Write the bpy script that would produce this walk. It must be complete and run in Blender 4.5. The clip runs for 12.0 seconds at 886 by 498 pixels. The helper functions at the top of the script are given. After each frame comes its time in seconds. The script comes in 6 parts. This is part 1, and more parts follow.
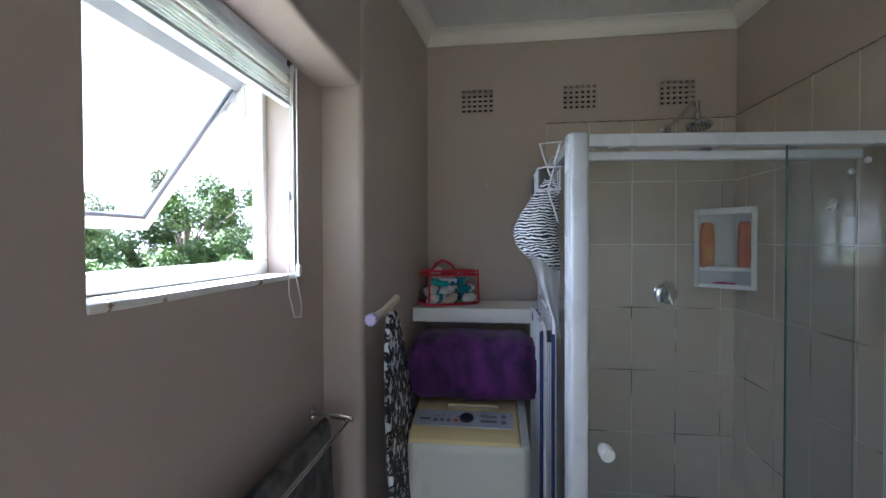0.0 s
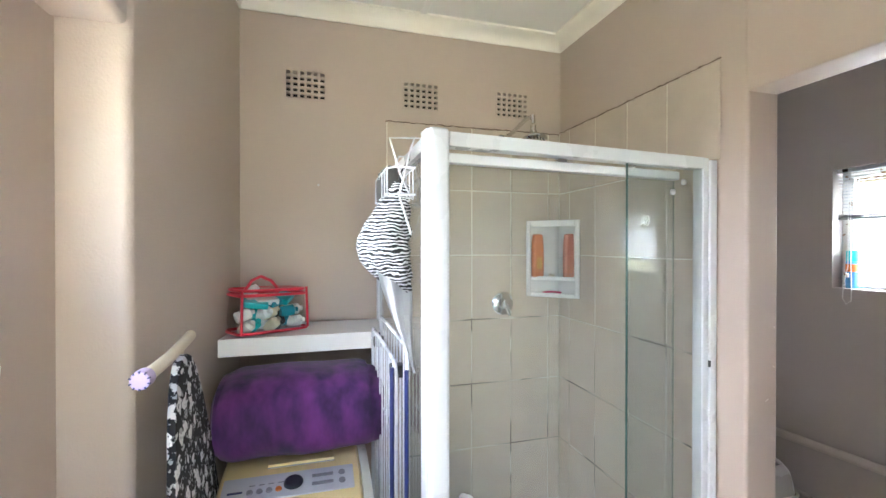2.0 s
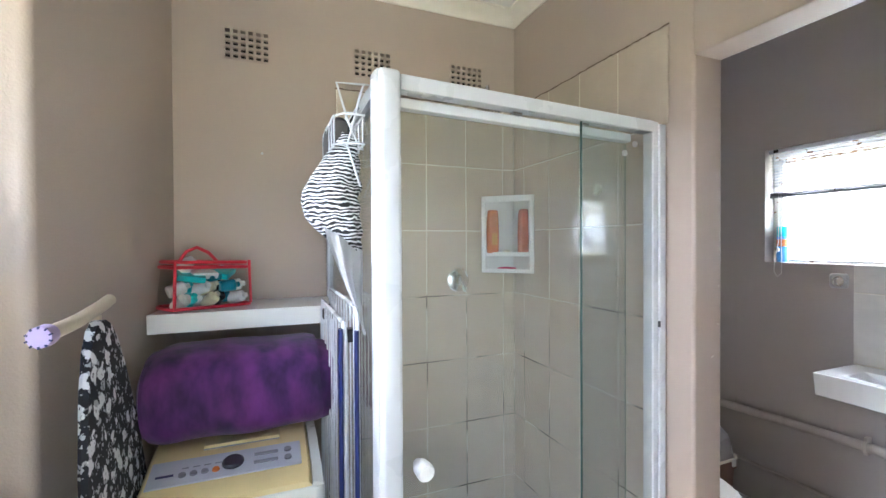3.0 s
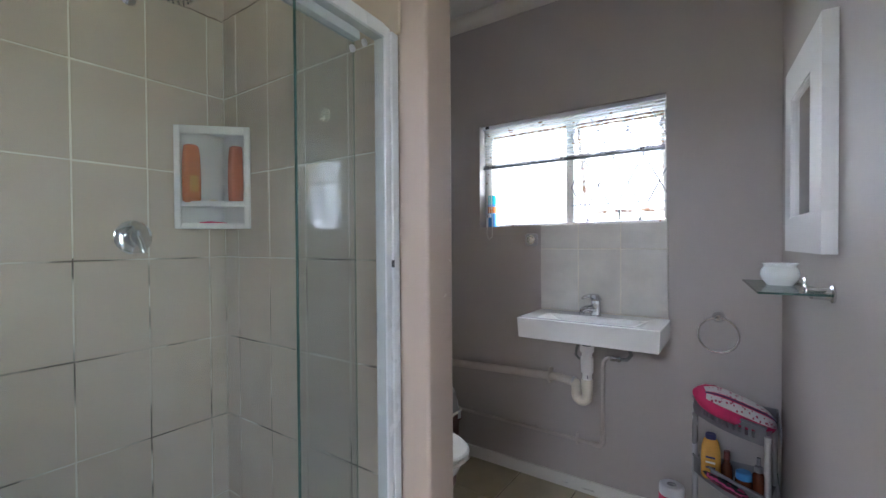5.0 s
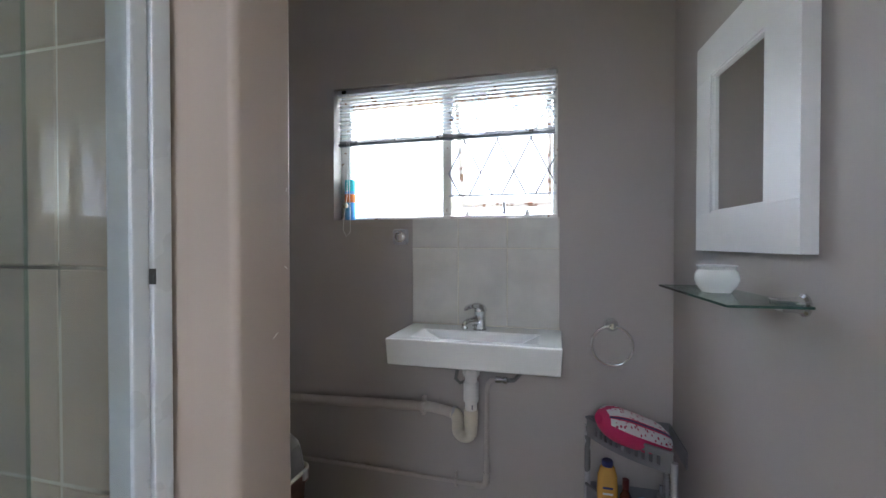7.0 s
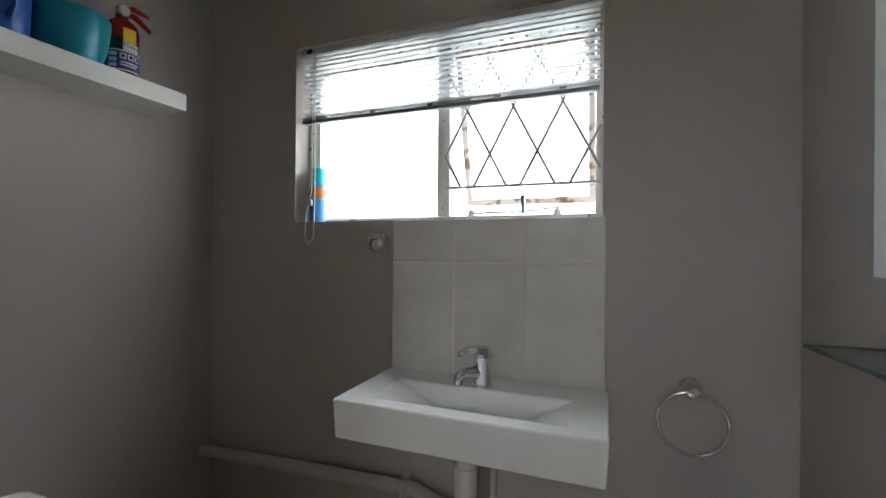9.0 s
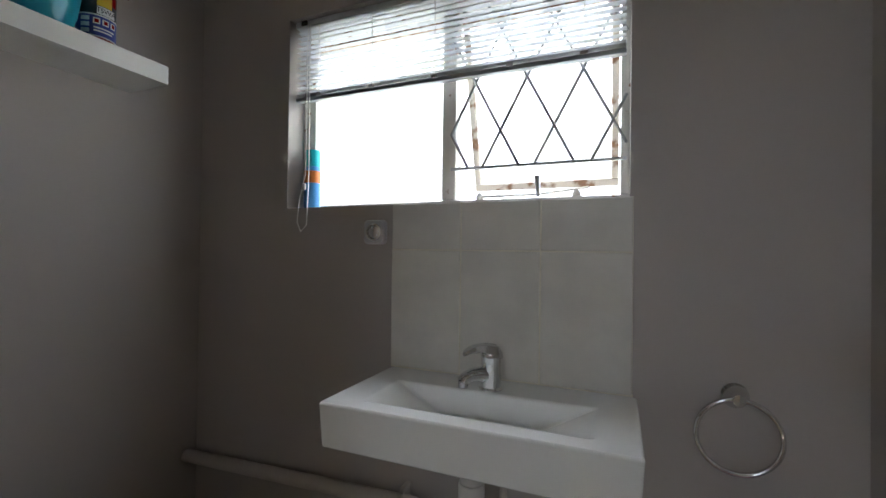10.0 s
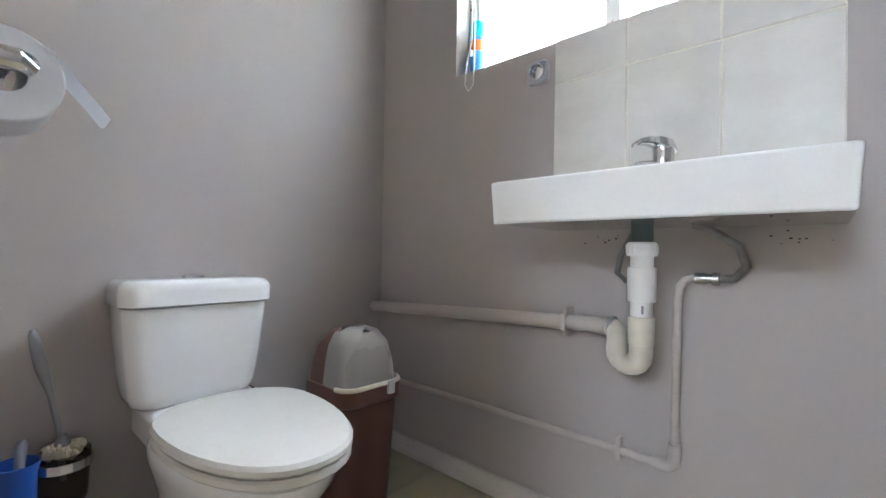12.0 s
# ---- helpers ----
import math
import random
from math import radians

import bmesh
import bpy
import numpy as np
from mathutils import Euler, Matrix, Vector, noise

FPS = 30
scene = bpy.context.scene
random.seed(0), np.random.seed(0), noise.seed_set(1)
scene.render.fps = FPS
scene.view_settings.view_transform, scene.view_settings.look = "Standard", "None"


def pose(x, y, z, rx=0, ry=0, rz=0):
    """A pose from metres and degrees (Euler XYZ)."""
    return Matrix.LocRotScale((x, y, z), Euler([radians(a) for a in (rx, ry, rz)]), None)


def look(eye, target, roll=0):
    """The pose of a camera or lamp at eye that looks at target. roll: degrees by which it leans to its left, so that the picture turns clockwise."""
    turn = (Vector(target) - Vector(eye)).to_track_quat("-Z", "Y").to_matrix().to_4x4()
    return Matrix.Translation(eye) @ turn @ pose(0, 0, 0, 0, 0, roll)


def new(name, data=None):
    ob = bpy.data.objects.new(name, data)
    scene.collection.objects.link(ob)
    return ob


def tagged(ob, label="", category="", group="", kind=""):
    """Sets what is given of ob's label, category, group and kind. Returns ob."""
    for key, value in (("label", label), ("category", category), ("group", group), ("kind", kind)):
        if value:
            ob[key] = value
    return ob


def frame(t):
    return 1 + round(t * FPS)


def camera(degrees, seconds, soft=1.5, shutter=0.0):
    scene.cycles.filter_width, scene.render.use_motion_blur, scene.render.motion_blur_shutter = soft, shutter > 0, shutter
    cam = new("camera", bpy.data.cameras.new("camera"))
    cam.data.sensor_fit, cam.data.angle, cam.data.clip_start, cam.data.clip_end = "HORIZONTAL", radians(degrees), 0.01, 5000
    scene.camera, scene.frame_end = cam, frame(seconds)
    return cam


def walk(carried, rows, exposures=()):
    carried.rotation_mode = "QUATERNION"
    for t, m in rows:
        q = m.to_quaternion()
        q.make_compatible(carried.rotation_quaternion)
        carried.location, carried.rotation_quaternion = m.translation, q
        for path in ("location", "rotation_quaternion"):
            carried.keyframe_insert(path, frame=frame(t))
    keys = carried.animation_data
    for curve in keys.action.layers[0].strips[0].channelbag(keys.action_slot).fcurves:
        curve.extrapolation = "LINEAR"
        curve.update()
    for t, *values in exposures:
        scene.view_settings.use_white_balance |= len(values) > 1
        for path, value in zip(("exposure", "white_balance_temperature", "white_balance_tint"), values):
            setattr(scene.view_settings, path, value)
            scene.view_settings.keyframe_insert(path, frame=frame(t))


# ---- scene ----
cam = camera(92.0, 12.0)
PATH = [
    (0, (0.293, 0.349, 1.634), (0.047, 2.334, 1.605), -0.2),
    (0.5, (0.239, 0.52, 1.635), (0.18, 2.519, 1.607), 0.0),
    (1, (0.22, 0.615, 1.646), (0.423, 2.605, 1.626), -0.0),
    (1.5, (0.241, 0.623, 1.656), (0.663, 2.578, 1.641), 0.1),
    (2, (0.258, 0.631, 1.666), (0.809, 2.553, 1.653), 0.0),
    (2.5, (0.277, 0.661, 1.619), (0.888, 2.565, 1.604), -0.0),
    (2.7, (0.267, 0.671, 1.589), (0.925, 2.559, 1.574), -0.1),
    (4.3, (0.479, 0.744, 1.452), (1.79, 2.255, 1.403), -0.4),
    (4.5, (0.5, 0.792, 1.423), (1.918, 2.202, 1.385), -0.3),
    (5, (0.544, 0.9, 1.351), (2.183, 2.047, 1.324), -0.4),
    (5.5, (0.608, 0.982, 1.293), (2.38, 1.91, 1.268), -0.2),
    (6, (0.698, 1.05, 1.305), (2.571, 1.75, 1.286), -0.0),
    (6.5, (0.817, 1.133, 1.359), (2.737, 1.695, 1.333), 0.0),
    (7, (1.009, 1.197, 1.337), (2.94, 1.717, 1.311), 0.0),
    (7.2, (1.099, 1.223, 1.316), (3.036, 1.718, 1.293), 0.2),
    (8.8, (1.584, 1.182, 1.347), (3.456, 1.886, 1.344), 0.5),
    (9, (1.613, 1.188, 1.355), (3.48, 1.905, 1.357), 0.5),
    (9.5, (1.706, 1.213, 1.351), (3.568, 1.944, 1.362), 0.7),
    (10, (1.749, 1.224, 1.308), (3.599, 1.984, 1.327), 0.8),
    (10.5, (1.71, 1.201, 1.209), (3.501, 2.091, 1.206), 0.6),
    (11, (1.678, 1.197, 1.096), (3.367, 2.269, 1.096), 0.7),
    (11.5, (1.674, 1.219, 0.945), (3.256, 2.442, 0.952), 0.7),
    (12, (1.669, 1.222, 0.802), (3.159, 2.556, 0.822), 1.0),
]
EXPOSURES = [(0, 3.7, 5010, 16), (0.5, 3.52, 4980, 16), (1, 4.38, 5160, 16), (1.5, 5.22, 5410, 16), (2, 5.57, 5460, 16), (2.7, 5.45, 5360, 16), (4.3, 4.65, 5210, 16), (5.5, 4.6, 5310, 16), (6.5, 4.47, 5360, 14), (7.2, 4.27, 5310, 14), (9, 3.83, 5700, 12), (10, 3.58, 5700, 12), (11, 4.62, 5250, 12), (12, 5.62, 5300, 12)]
walk(cam, [(t, look(eye, target, roll)) for t, eye, target, roll in PATH], EXPOSURES)

# ---- world, sun, sky ----
world = bpy.data.worlds.new("sky")
scene.world = world
world.use_nodes = True
wn, wl = world.node_tree.nodes, world.node_tree.links
sky = wn.new("ShaderNodeTexSky")
sky.sky_type = 'NISHITA'
sky.sun_disc = False
SUN_EL, SUN_AZ = 60.0, -90.0
sky.sun_elevation = radians(SUN_EL)
sky.sun_rotation = radians(SUN_AZ)
wl.new(sky.outputs[0], wn["Background"].inputs[0])
wn["Background"].inputs[1].default_value = 0.05
sun = new("sun", bpy.data.lights.new("sun", 'SUN'))
sun.data.energy, sun.data.angle, sun.data.color = 5.0, radians(0.5), (1.0, 0.95, 0.88)
el, az = radians(SUN_EL), radians(SUN_AZ)
sun.matrix_world = look((0, 0, 0), (-math.sin(az) * math.cos(el), -math.cos(az) * math.cos(el), -math.sin(el)))


def area_lamp(name, eye, target, w, h, watts, colour):
    """Area lamp: the sky's light at a window, and one added fill."""
    lamp = new(name, bpy.data.lights.new(name, 'AREA'))
    lamp.data.shape, lamp.data.size, lamp.data.size_y = 'RECTANGLE', w, h
    lamp.data.energy, lamp.data.color = watts, colour
    lamp.matrix_world = look(eye, target)
    return lamp


area_lamp("sky_light_west", (-2.7, 0.7, 2.95), (-0.4, 1.2, 2.3), 3.4, 1.7, 8, (1.0, 0.98, 0.96))
area_lamp("sky_light_east", (3.75, 1.72, 2.95), (2.9, 1.72, 1.8), 1.9, 1.0, 6, (1.0, 0.98, 0.95))
# Added fill from the unseen passage; no such source is known.
area_lamp("passage_fill_light", (0.35, -2.45, 1.3), (0.35, 0, 1.2), 0.8, 1.8, 0.5, (1.0, 0.97, 0.93))

# ---- materials ----


def material(name):
    m = bpy.data.materials.new(name)
    m.use_nodes = True
    return m, m.node_tree.nodes, m.node_tree.links, m.node_tree.nodes["Principled BSDF"]


def surface(name, colour, rough=0.5, metal=0.0, vary=0.06, scale=3.0, fine=60.0, bump=0.05, dist=0.002, spec=0.5, coat=0.0, rough_vary=0.1):
    """A plain painted or moulded surface with broad and fine variation."""
    m, n, l, p = material(name)
    tc = n.new("ShaderNodeTexCoord")
    big, small = n.new("ShaderNodeTexNoise"), n.new("ShaderNodeTexNoise")
    big.inputs["Scale"].default_value, big.inputs["Detail"].default_value = scale, 4
    small.inputs["Scale"].default_value, small.inputs["Detail"].default_value = fine, 3
    for t in (big, small):
        l.new(tc.outputs["Object"], t.inputs["Vector"])
    ramp = n.new("ShaderNodeMapRange")
    ramp.inputs[1].default_value, ramp.inputs[2].default_value = 0.3, 0.7
    ramp.inputs[3].default_value, ramp.inputs[4].default_value = 1 - vary, 1 + vary
    l.new(big.outputs[0], ramp.inputs[0])
    hsv = n.new("ShaderNodeHueSaturation")
    hsv.inputs["Color"].default_value = (*colour, 1)
    l.new(ramp.outputs[0], hsv.inputs["Value"])
    l.new(hsv.outputs[0], p.inputs["Base Color"])
    rr = n.new("ShaderNodeMapRange")
    rr.inputs[3].default_value, rr.inputs[4].default_value = max(0.0, rough - rough_vary), min(1, rough + rough_vary)
    l.new(big.outputs[0], rr.inputs[0])
    l.new(rr.outputs[0], p.inputs["Roughness"])
    p.inputs["Metallic"].default_value = metal
    p.inputs["Specular IOR Level"].default_value = spec
    p.inputs["Coat Weight"].default_value = coat
    if bump:
        b = n.new("ShaderNodeBump")
        b.inputs["Strength"].default_value, b.inputs["Distance"].default_value = bump, dist
        l.new(small.outputs[0], b.inputs["Height"])
        l.new(b.outputs[0], p.inputs["Normal"])
    return m


def clear_glass(name, tint, rough=0.0, gloss=0.03, film=0.0):
    """Thin pane: see-through with a sharp reflection and, where it is used wet, a film of soap and lime."""
    m, n, l, p = material(name)
    n.remove(p)
    tr, gl, mix, fr = n.new("ShaderNodeBsdfTransparent"), n.new("ShaderNodeBsdfGlossy"), n.new("ShaderNodeMixShader"), n.new("ShaderNodeLayerWeight")
    tr.inputs[0].default_value = (*tint, 1)
    gl.inputs["Roughness"].default_value = rough
    power, gain = n.new("ShaderNodeMath"), n.new("ShaderNodeMapRange")
    power.operation = 'POWER'
    power.inputs[1].default_value = 5
    fr.inputs[0].default_value = 0.5
    gain.inputs[3].default_value, gain.inputs[4].default_value = gloss, 0.9
    l.new(fr.outputs["Facing"], power.inputs[0])
    l.new(power.outputs[0], gain.inputs[0])
    l.new(gain.outputs[0], mix.inputs[0])
    through_light = tr.outputs[0]
    if film:
        tc, streak, amount = n.new("ShaderNodeTexCoord"), n.new("ShaderNodeTexNoise"), n.new("ShaderNodeMapRange")
        stretch, soap, veil = n.new("ShaderNodeMapping"), n.new("ShaderNodeBsdfDiffuse"), n.new("ShaderNodeMixShader")
        stretch.inputs["Scale"].default_value = (9, 9, 1.2)
        streak.inputs["Scale"].default_value, streak.inputs["Detail"].default_value = 1.0, 5
        amount.inputs[3].default_value, amount.inputs[4].default_value = film * 0.5, film * 1.5
        soap.inputs[0].default_value = (0.76, 0.79, 0.78, 1)
        l.new(tc.outputs["Object"], stretch.inputs[0])
        l.new(stretch.outputs[0], streak.inputs["Vector"])
        l.new(streak.outputs[0], amount.inputs[0])
        l.new(amount.outputs[0], veil.inputs[0])
        l.new(tr.outputs[0], veil.inputs[1])
        l.new(soap.outputs[0], veil.inputs[2])
        through_light = veil.outputs[0]
    l.new(through_light, mix.inputs[1])
    l.new(gl.outputs[0], mix.inputs[2])
    l.new(mix.outputs[0], n["Material Output"].inputs[0])
    return m


def frosted(name):
    m, n, l, p = material(name)
    n.remove(p)
    tr, df, mix = n.new("ShaderNodeBsdfTranslucent"), n.new("ShaderNodeBsdfTransparent"), n.new("ShaderNodeMixShader")
    tr.inputs[0].default_value = (0.95, 0.95, 0.94, 1)
    mix.inputs[0].default_value = 0.75
    l.new(df.outputs[0], mix.inputs[1])
    l.new(tr.outputs[0], mix.inputs[2])
    l.new(mix.outputs[0], n["Material Output"].inputs[0])
    return m


def two_tone(name, a, b, texture, rough=0.6, lo=0.48, hi=0.52, stretch=(1, 1, 1), scale=20.0, distortion=2.0, bump=0.0, sheen=0.0):
    """Two colours parted by a noise, wave or voronoi field."""
    m, n, l, p = material(name)
    tc, mp = n.new("ShaderNodeTexCoord"), n.new("ShaderNodeMapping")
    mp.inputs["Scale"].default_value = stretch
    l.new(tc.outputs["Object"], mp.inputs[0])
    if texture == 'wave':
        t = n.new("ShaderNodeTexWave")
        t.inputs["Scale"].default_value, t.inputs["Distortion"].default_value = scale, distortion
        t.inputs["Detail"].default_value, t.inputs["Detail Scale"].default_value = 2.0, 1.2
        t.bands_direction = 'Z'
        out = t.outputs["Fac"]
    elif texture == 'voronoi':
        t = n.new("ShaderNodeTexVoronoi")
        t.inputs["Scale"].default_value = scale
        out = t.outputs["Distance"]
    else:
        t = n.new("ShaderNodeTexNoise")
        t.inputs["Scale"].default_value, t.inputs["Detail"].default_value = scale, 5.0
        out = t.outputs[0]
    l.new(mp.outputs[0], t.inputs["Vector"])
    ramp = n.new("ShaderNodeValToRGB")
    ramp.color_ramp.elements[0].position, ramp.color_ramp.elements[0].color = lo, (*a, 1)
    ramp.color_ramp.elements[1].position, ramp.color_ramp.elements[1].color = hi, (*b, 1)
    l.new(out, ramp.inputs[0])
    l.new(ramp.outputs[0], p.inputs["Base Color"])
    p.inputs["Roughness"].default_value = rough
    p.inputs["Sheen Weight"].default_value = sheen
    if bump:
        bn = n.new("ShaderNodeBump")
        bn.inputs["Strength"].default_value, bn.inputs["Distance"].default_value = bump, 0.004
        l.new(out, bn.inputs["Height"])
        l.new(bn.outputs[0], p.inputs["Normal"])
    return m


def tile_material(name, colour, rough, vary, blotch):
    """Glazed ceramic: each tile a little different, cloudy glaze."""
    m, n, l, p = material(name)
    tc, info = n.new("ShaderNodeTexCoord"), n.new("ShaderNodeObjectInfo")
    noise_a, noise_b = n.new("ShaderNodeTexNoise"), n.new("ShaderNodeTexNoise")
    noise_a.inputs["Scale"].default_value, noise_a.inputs["Detail"].default_value = 9, 6
    noise_b.inputs["Scale"].default_value, noise_b.inputs["Detail"].default_value = 70, 2
    add = n.new("ShaderNodeVectorMath")
    add.operation = 'ADD'
    l.new(tc.outputs["Object"], add.inputs[0])
    l.new(info.outputs["Random"], add.inputs[1])
    l.new(add.outputs[0], noise_a.inputs["Vector"])
    l.new(add.outputs[0], noise_b.inputs["Vector"])
    r1, r2, mul = n.new("ShaderNodeMapRange"), n.new("ShaderNodeMapRange"), n.new("ShaderNodeMath")
    r1.inputs[3].default_value, r1.inputs[4].default_value = 1 - vary, 1 + vary
    l.new(info.outputs["Random"], r1.inputs[0])
    r2.inputs[1].default_value, r2.inputs[2].default_value = 0.3, 0.7
    r2.inputs[3].default_value, r2.inputs[4].default_value = 1 - blotch, 1 + blotch * 0.4
    l.new(noise_a.outputs[0], r2.inputs[0])
    mul.operation = 'MULTIPLY'
    l.new(r1.outputs[0], mul.inputs[0])
    l.new(r2.outputs[0], mul.inputs[1])
    hsv = n.new("ShaderNodeHueSaturation")
    hsv.inputs["Color"].default_value = (*colour, 1)
    l.new(mul.outputs[0], hsv.inputs["Value"])
    l.new(hsv.outputs[0], p.inputs["Base Color"])
    p.inputs["Roughness"].default_value = rough
    b = n.new("ShaderNodeBump")
    b.inputs["Strength"].default_value, b.inputs["Distance"].default_value = 0.05, 0.002
    l.new(noise_b.outputs[0], b.inputs["Height"])
    l.new(b.outputs[0], p.inputs["Normal"])
    return m


WALL = surface("taupe_wall_paint", (0.46, 0.378, 0.312), rough=0.5, vary=0.035, scale=1.6, fine=45, bump=0.12, dist=0.003)
WALL_GREY = surface("grey_taupe_wall_paint", (0.475, 0.435, 0.405), rough=0.55, spec=0.3, vary=0.04, scale=1.6, fine=45, bump=0.12, dist=0.003)
WALL_ROUGH = surface("stippled_wall_paint", (0.50, 0.42, 0.35), rough=0.55, vary=0.03, scale=2, fine=170, bump=0.35, dist=0.003)
CEIL = surface("ceiling_paint", (0.72, 0.70, 0.66), rough=0.7, vary=0.04, scale=1.2, fine=30, bump=0.05)
CORNICE = surface("cornice_paint", (0.78, 0.74, 0.66), rough=0.5, vary=0.05, scale=4, fine=40, bump=0.05)
PAINT_EDGE = surface("dirty_paint_edge", (0.17, 0.12, 0.09), rough=0.8, vary=0.3, scale=14)
WHITE = surface("white_gloss_paint", (0.80, 0.79, 0.77), rough=0.35, vary=0.03, scale=5, fine=60, bump=0.05)
WORN = two_tone("worn_window_paint", (0.30, 0.17, 0.08), (0.76, 0.74, 0.69), 'noise', rough=0.6, lo=0.33, hi=0.37, scale=26, bump=0.3)
# Rust over white paint, darkened: the backlit sash's shade is in the colour.
SASH = two_tone("rusty_backlit_sash_paint", (0.22, 0.12, 0.06), (0.58, 0.53, 0.46), 'noise', rough=0.6, lo=0.36, hi=0.46, scale=22, bump=0.3)
RUST = two_tone("rusty_putty", (0.28, 0.15, 0.06), (0.62, 0.52, 0.38), 'noise', rough=0.8, lo=0.42, hi=0.58, scale=40, bump=0.5)
ALU = surface("white_coated_aluminium", (0.62, 0.64, 0.67), rough=0.28, vary=0.02, scale=6, fine=40, bump=0.0)
PORCELAIN = surface("porcelain", (0.86, 0.86, 0.84), rough=0.05, vary=0.015, scale=3, bump=0.0, coat=0.4, rough_vary=0.03)
CREAM_PORC = surface("cream_plastic_seat", (0.74, 0.72, 0.65), rough=0.22, vary=0.02, scale=3, bump=0.0, rough_vary=0.05)
CHROME = surface("chrome", (0.72, 0.72, 0.72), rough=0.10, metal=1.0, vary=0.03, bump=0.0, rough_vary=0.05)
STEEL = surface("brushed_steel", (0.55, 0.55, 0.56), rough=0.28, metal=1.0, vary=0.05, bump=0.0)
GREY_PLASTIC = surface("silver_grey_plastic", (0.30, 0.30, 0.31), rough=0.35, metal=0.3, vary=0.03, bump=0.0)
PIPE = surface("painted_pipe", (0.56, 0.505, 0.455), rough=0.45, vary=0.05, scale=8, fine=80, bump=0.1)
PVC = surface("white_pvc", (0.78, 0.77, 0.74), rough=0.3, vary=0.02, bump=0.0)
PVC_OLD = surface("yellowed_pvc", (0.68, 0.63, 0.52), rough=0.4, vary=0.08, scale=15, bump=0.05)
# Near-black for the vents' inner shade, and for mould spots.
DARK = surface("vent_shade_and_mould", (0.015, 0.014, 0.013), rough=0.9, vary=0.0, bump=0.0)
BLACK = surface("black_plastic", (0.02, 0.02, 0.022), rough=0.35, vary=0.0, bump=0.0)
BROWN = surface("brown_plastic", (0.13, 0.055, 0.038), rough=0.38, vary=0.05, scale=6, bump=0.02)
SMOKE = surface("translucent_grey_plastic", (0.36, 0.34, 0.31), rough=0.3, vary=0.03, bump=0.0)
YELLOW = surface("pale_yellow_plastic", (0.72, 0.58, 0.27), rough=0.35, vary=0.03, scale=4, bump=0.02)
MACHINE = surface("off_white_enamel", (0.66, 0.65, 0.58), rough=0.3, vary=0.02, scale=4, bump=0.0)
PANEL_GREY = surface("grey_control_panel", (0.48, 0.49, 0.55), rough=0.4, vary=0.02, bump=0.0)
BTN = surface("grey_button", (0.22, 0.22, 0.25), rough=0.4, vary=0.0, bump=0.0)
ORANGE = surface("orange_bottle_plastic", (0.62, 0.20, 0.05), rough=0.25, vary=0.04, bump=0.0)
CORAL = surface("coral_bottle_plastic", (0.50, 0.14, 0.06), rough=0.25, vary=0.04, bump=0.0)
PINK = surface("magenta_cloth", (0.60, 0.03, 0.14), rough=0.7, vary=0.08, scale=20, fine=200, bump=0.2)
PINK_DOTS = two_tone("white_cloth_with_dots", (0.45, 0.04, 0.12), (0.78, 0.74, 0.74), 'voronoi', rough=0.75, lo=0.26, hi=0.30, scale=62)
GOLD = surface("golden_lotion_bottle", (0.62, 0.34, 0.07), rough=0.25, vary=0.05, bump=0.0)
NAVY = surface("navy_plastic", (0.03, 0.03, 0.12), rough=0.35, vary=0.0, bump=0.0)
BLUE = surface("blue_plastic", (0.03, 0.10, 0.38), rough=0.3, vary=0.03, bump=0.0)
AIRER_BLUE = surface("dark_blue_enamel", (0.008, 0.015, 0.10), rough=0.35, vary=0.03, bump=0.0)
SKYBLUE = surface("light_blue_plastic", (0.08, 0.30, 0.65), rough=0.3, vary=0.0, bump=0.0)
TEAL = surface("turquoise_plastic", (0.015, 0.24, 0.33), rough=0.3, vary=0.03, bump=0.0)
AQUA = surface("aqua_can_paint", (0.03, 0.50, 0.55), rough=0.3, vary=0.02, bump=0.0)
AMBER = surface("amber_plastic", (0.085, 0.024, 0.010), rough=0.15, vary=0.03, bump=0.0)
RACK = surface("dark_silver_plastic", (0.26, 0.26, 0.27), rough=0.32, metal=0.35, vary=0.05, bump=0.0)
RED = surface("red_enamel", (0.30, 0.015, 0.015), rough=0.25, vary=0.04, bump=0.0)
RED_TRIM = surface("red_vinyl", (0.60, 0.025, 0.05), rough=0.35, vary=0.03, bump=0.0)
LABEL_YELLOW = surface("yellow_label", (0.75, 0.55, 0.04), rough=0.4, vary=0.0, bump=0.0)
PAPER = surface("soft_white_paper", (0.80, 0.80, 0.82), rough=0.9, vary=0.02, fine=150, bump=0.2)
LILAC = surface("lilac_plastic", (0.52, 0.42, 0.62), rough=0.45, vary=0.02, bump=0.0)
CREAM = surface("cream_enamel_tube", (0.70, 0.62, 0.45), rough=0.35, vary=0.03, bump=0.0)
CLOTH_WHITE = surface("white_cloth", (0.74, 0.74, 0.76), rough=0.9, vary=0.05, scale=14, fine=220, bump=0.25)
MITT = surface("dark_grey_cloth", (0.07, 0.065, 0.06), rough=0.9, vary=0.1, scale=25, fine=200, bump=0.3)
TOWEL = two_tone("grey_patterned_towel", (0.12, 0.115, 0.105), (0.22, 0.215, 0.195), 'noise', rough=0.95, lo=0.42, hi=0.58, scale=16, bump=0.4)
ZEBRA = two_tone("zebra_print_cloth", (0.012, 0.012, 0.014), (0.80, 0.80, 0.82), 'wave', rough=0.6, lo=0.56, hi=0.62, scale=30, distortion=7.0, stretch=(0.8, 0.8, 1.1))
BLANKET = two_tone("purple_fleece", (0.018, 0.003, 0.042), (0.125, 0.020, 0.160), 'noise', rough=0.85, lo=0.34, hi=0.70, scale=10, stretch=(1.5, 1.5, 0.7), bump=0.5, sheen=0.15)
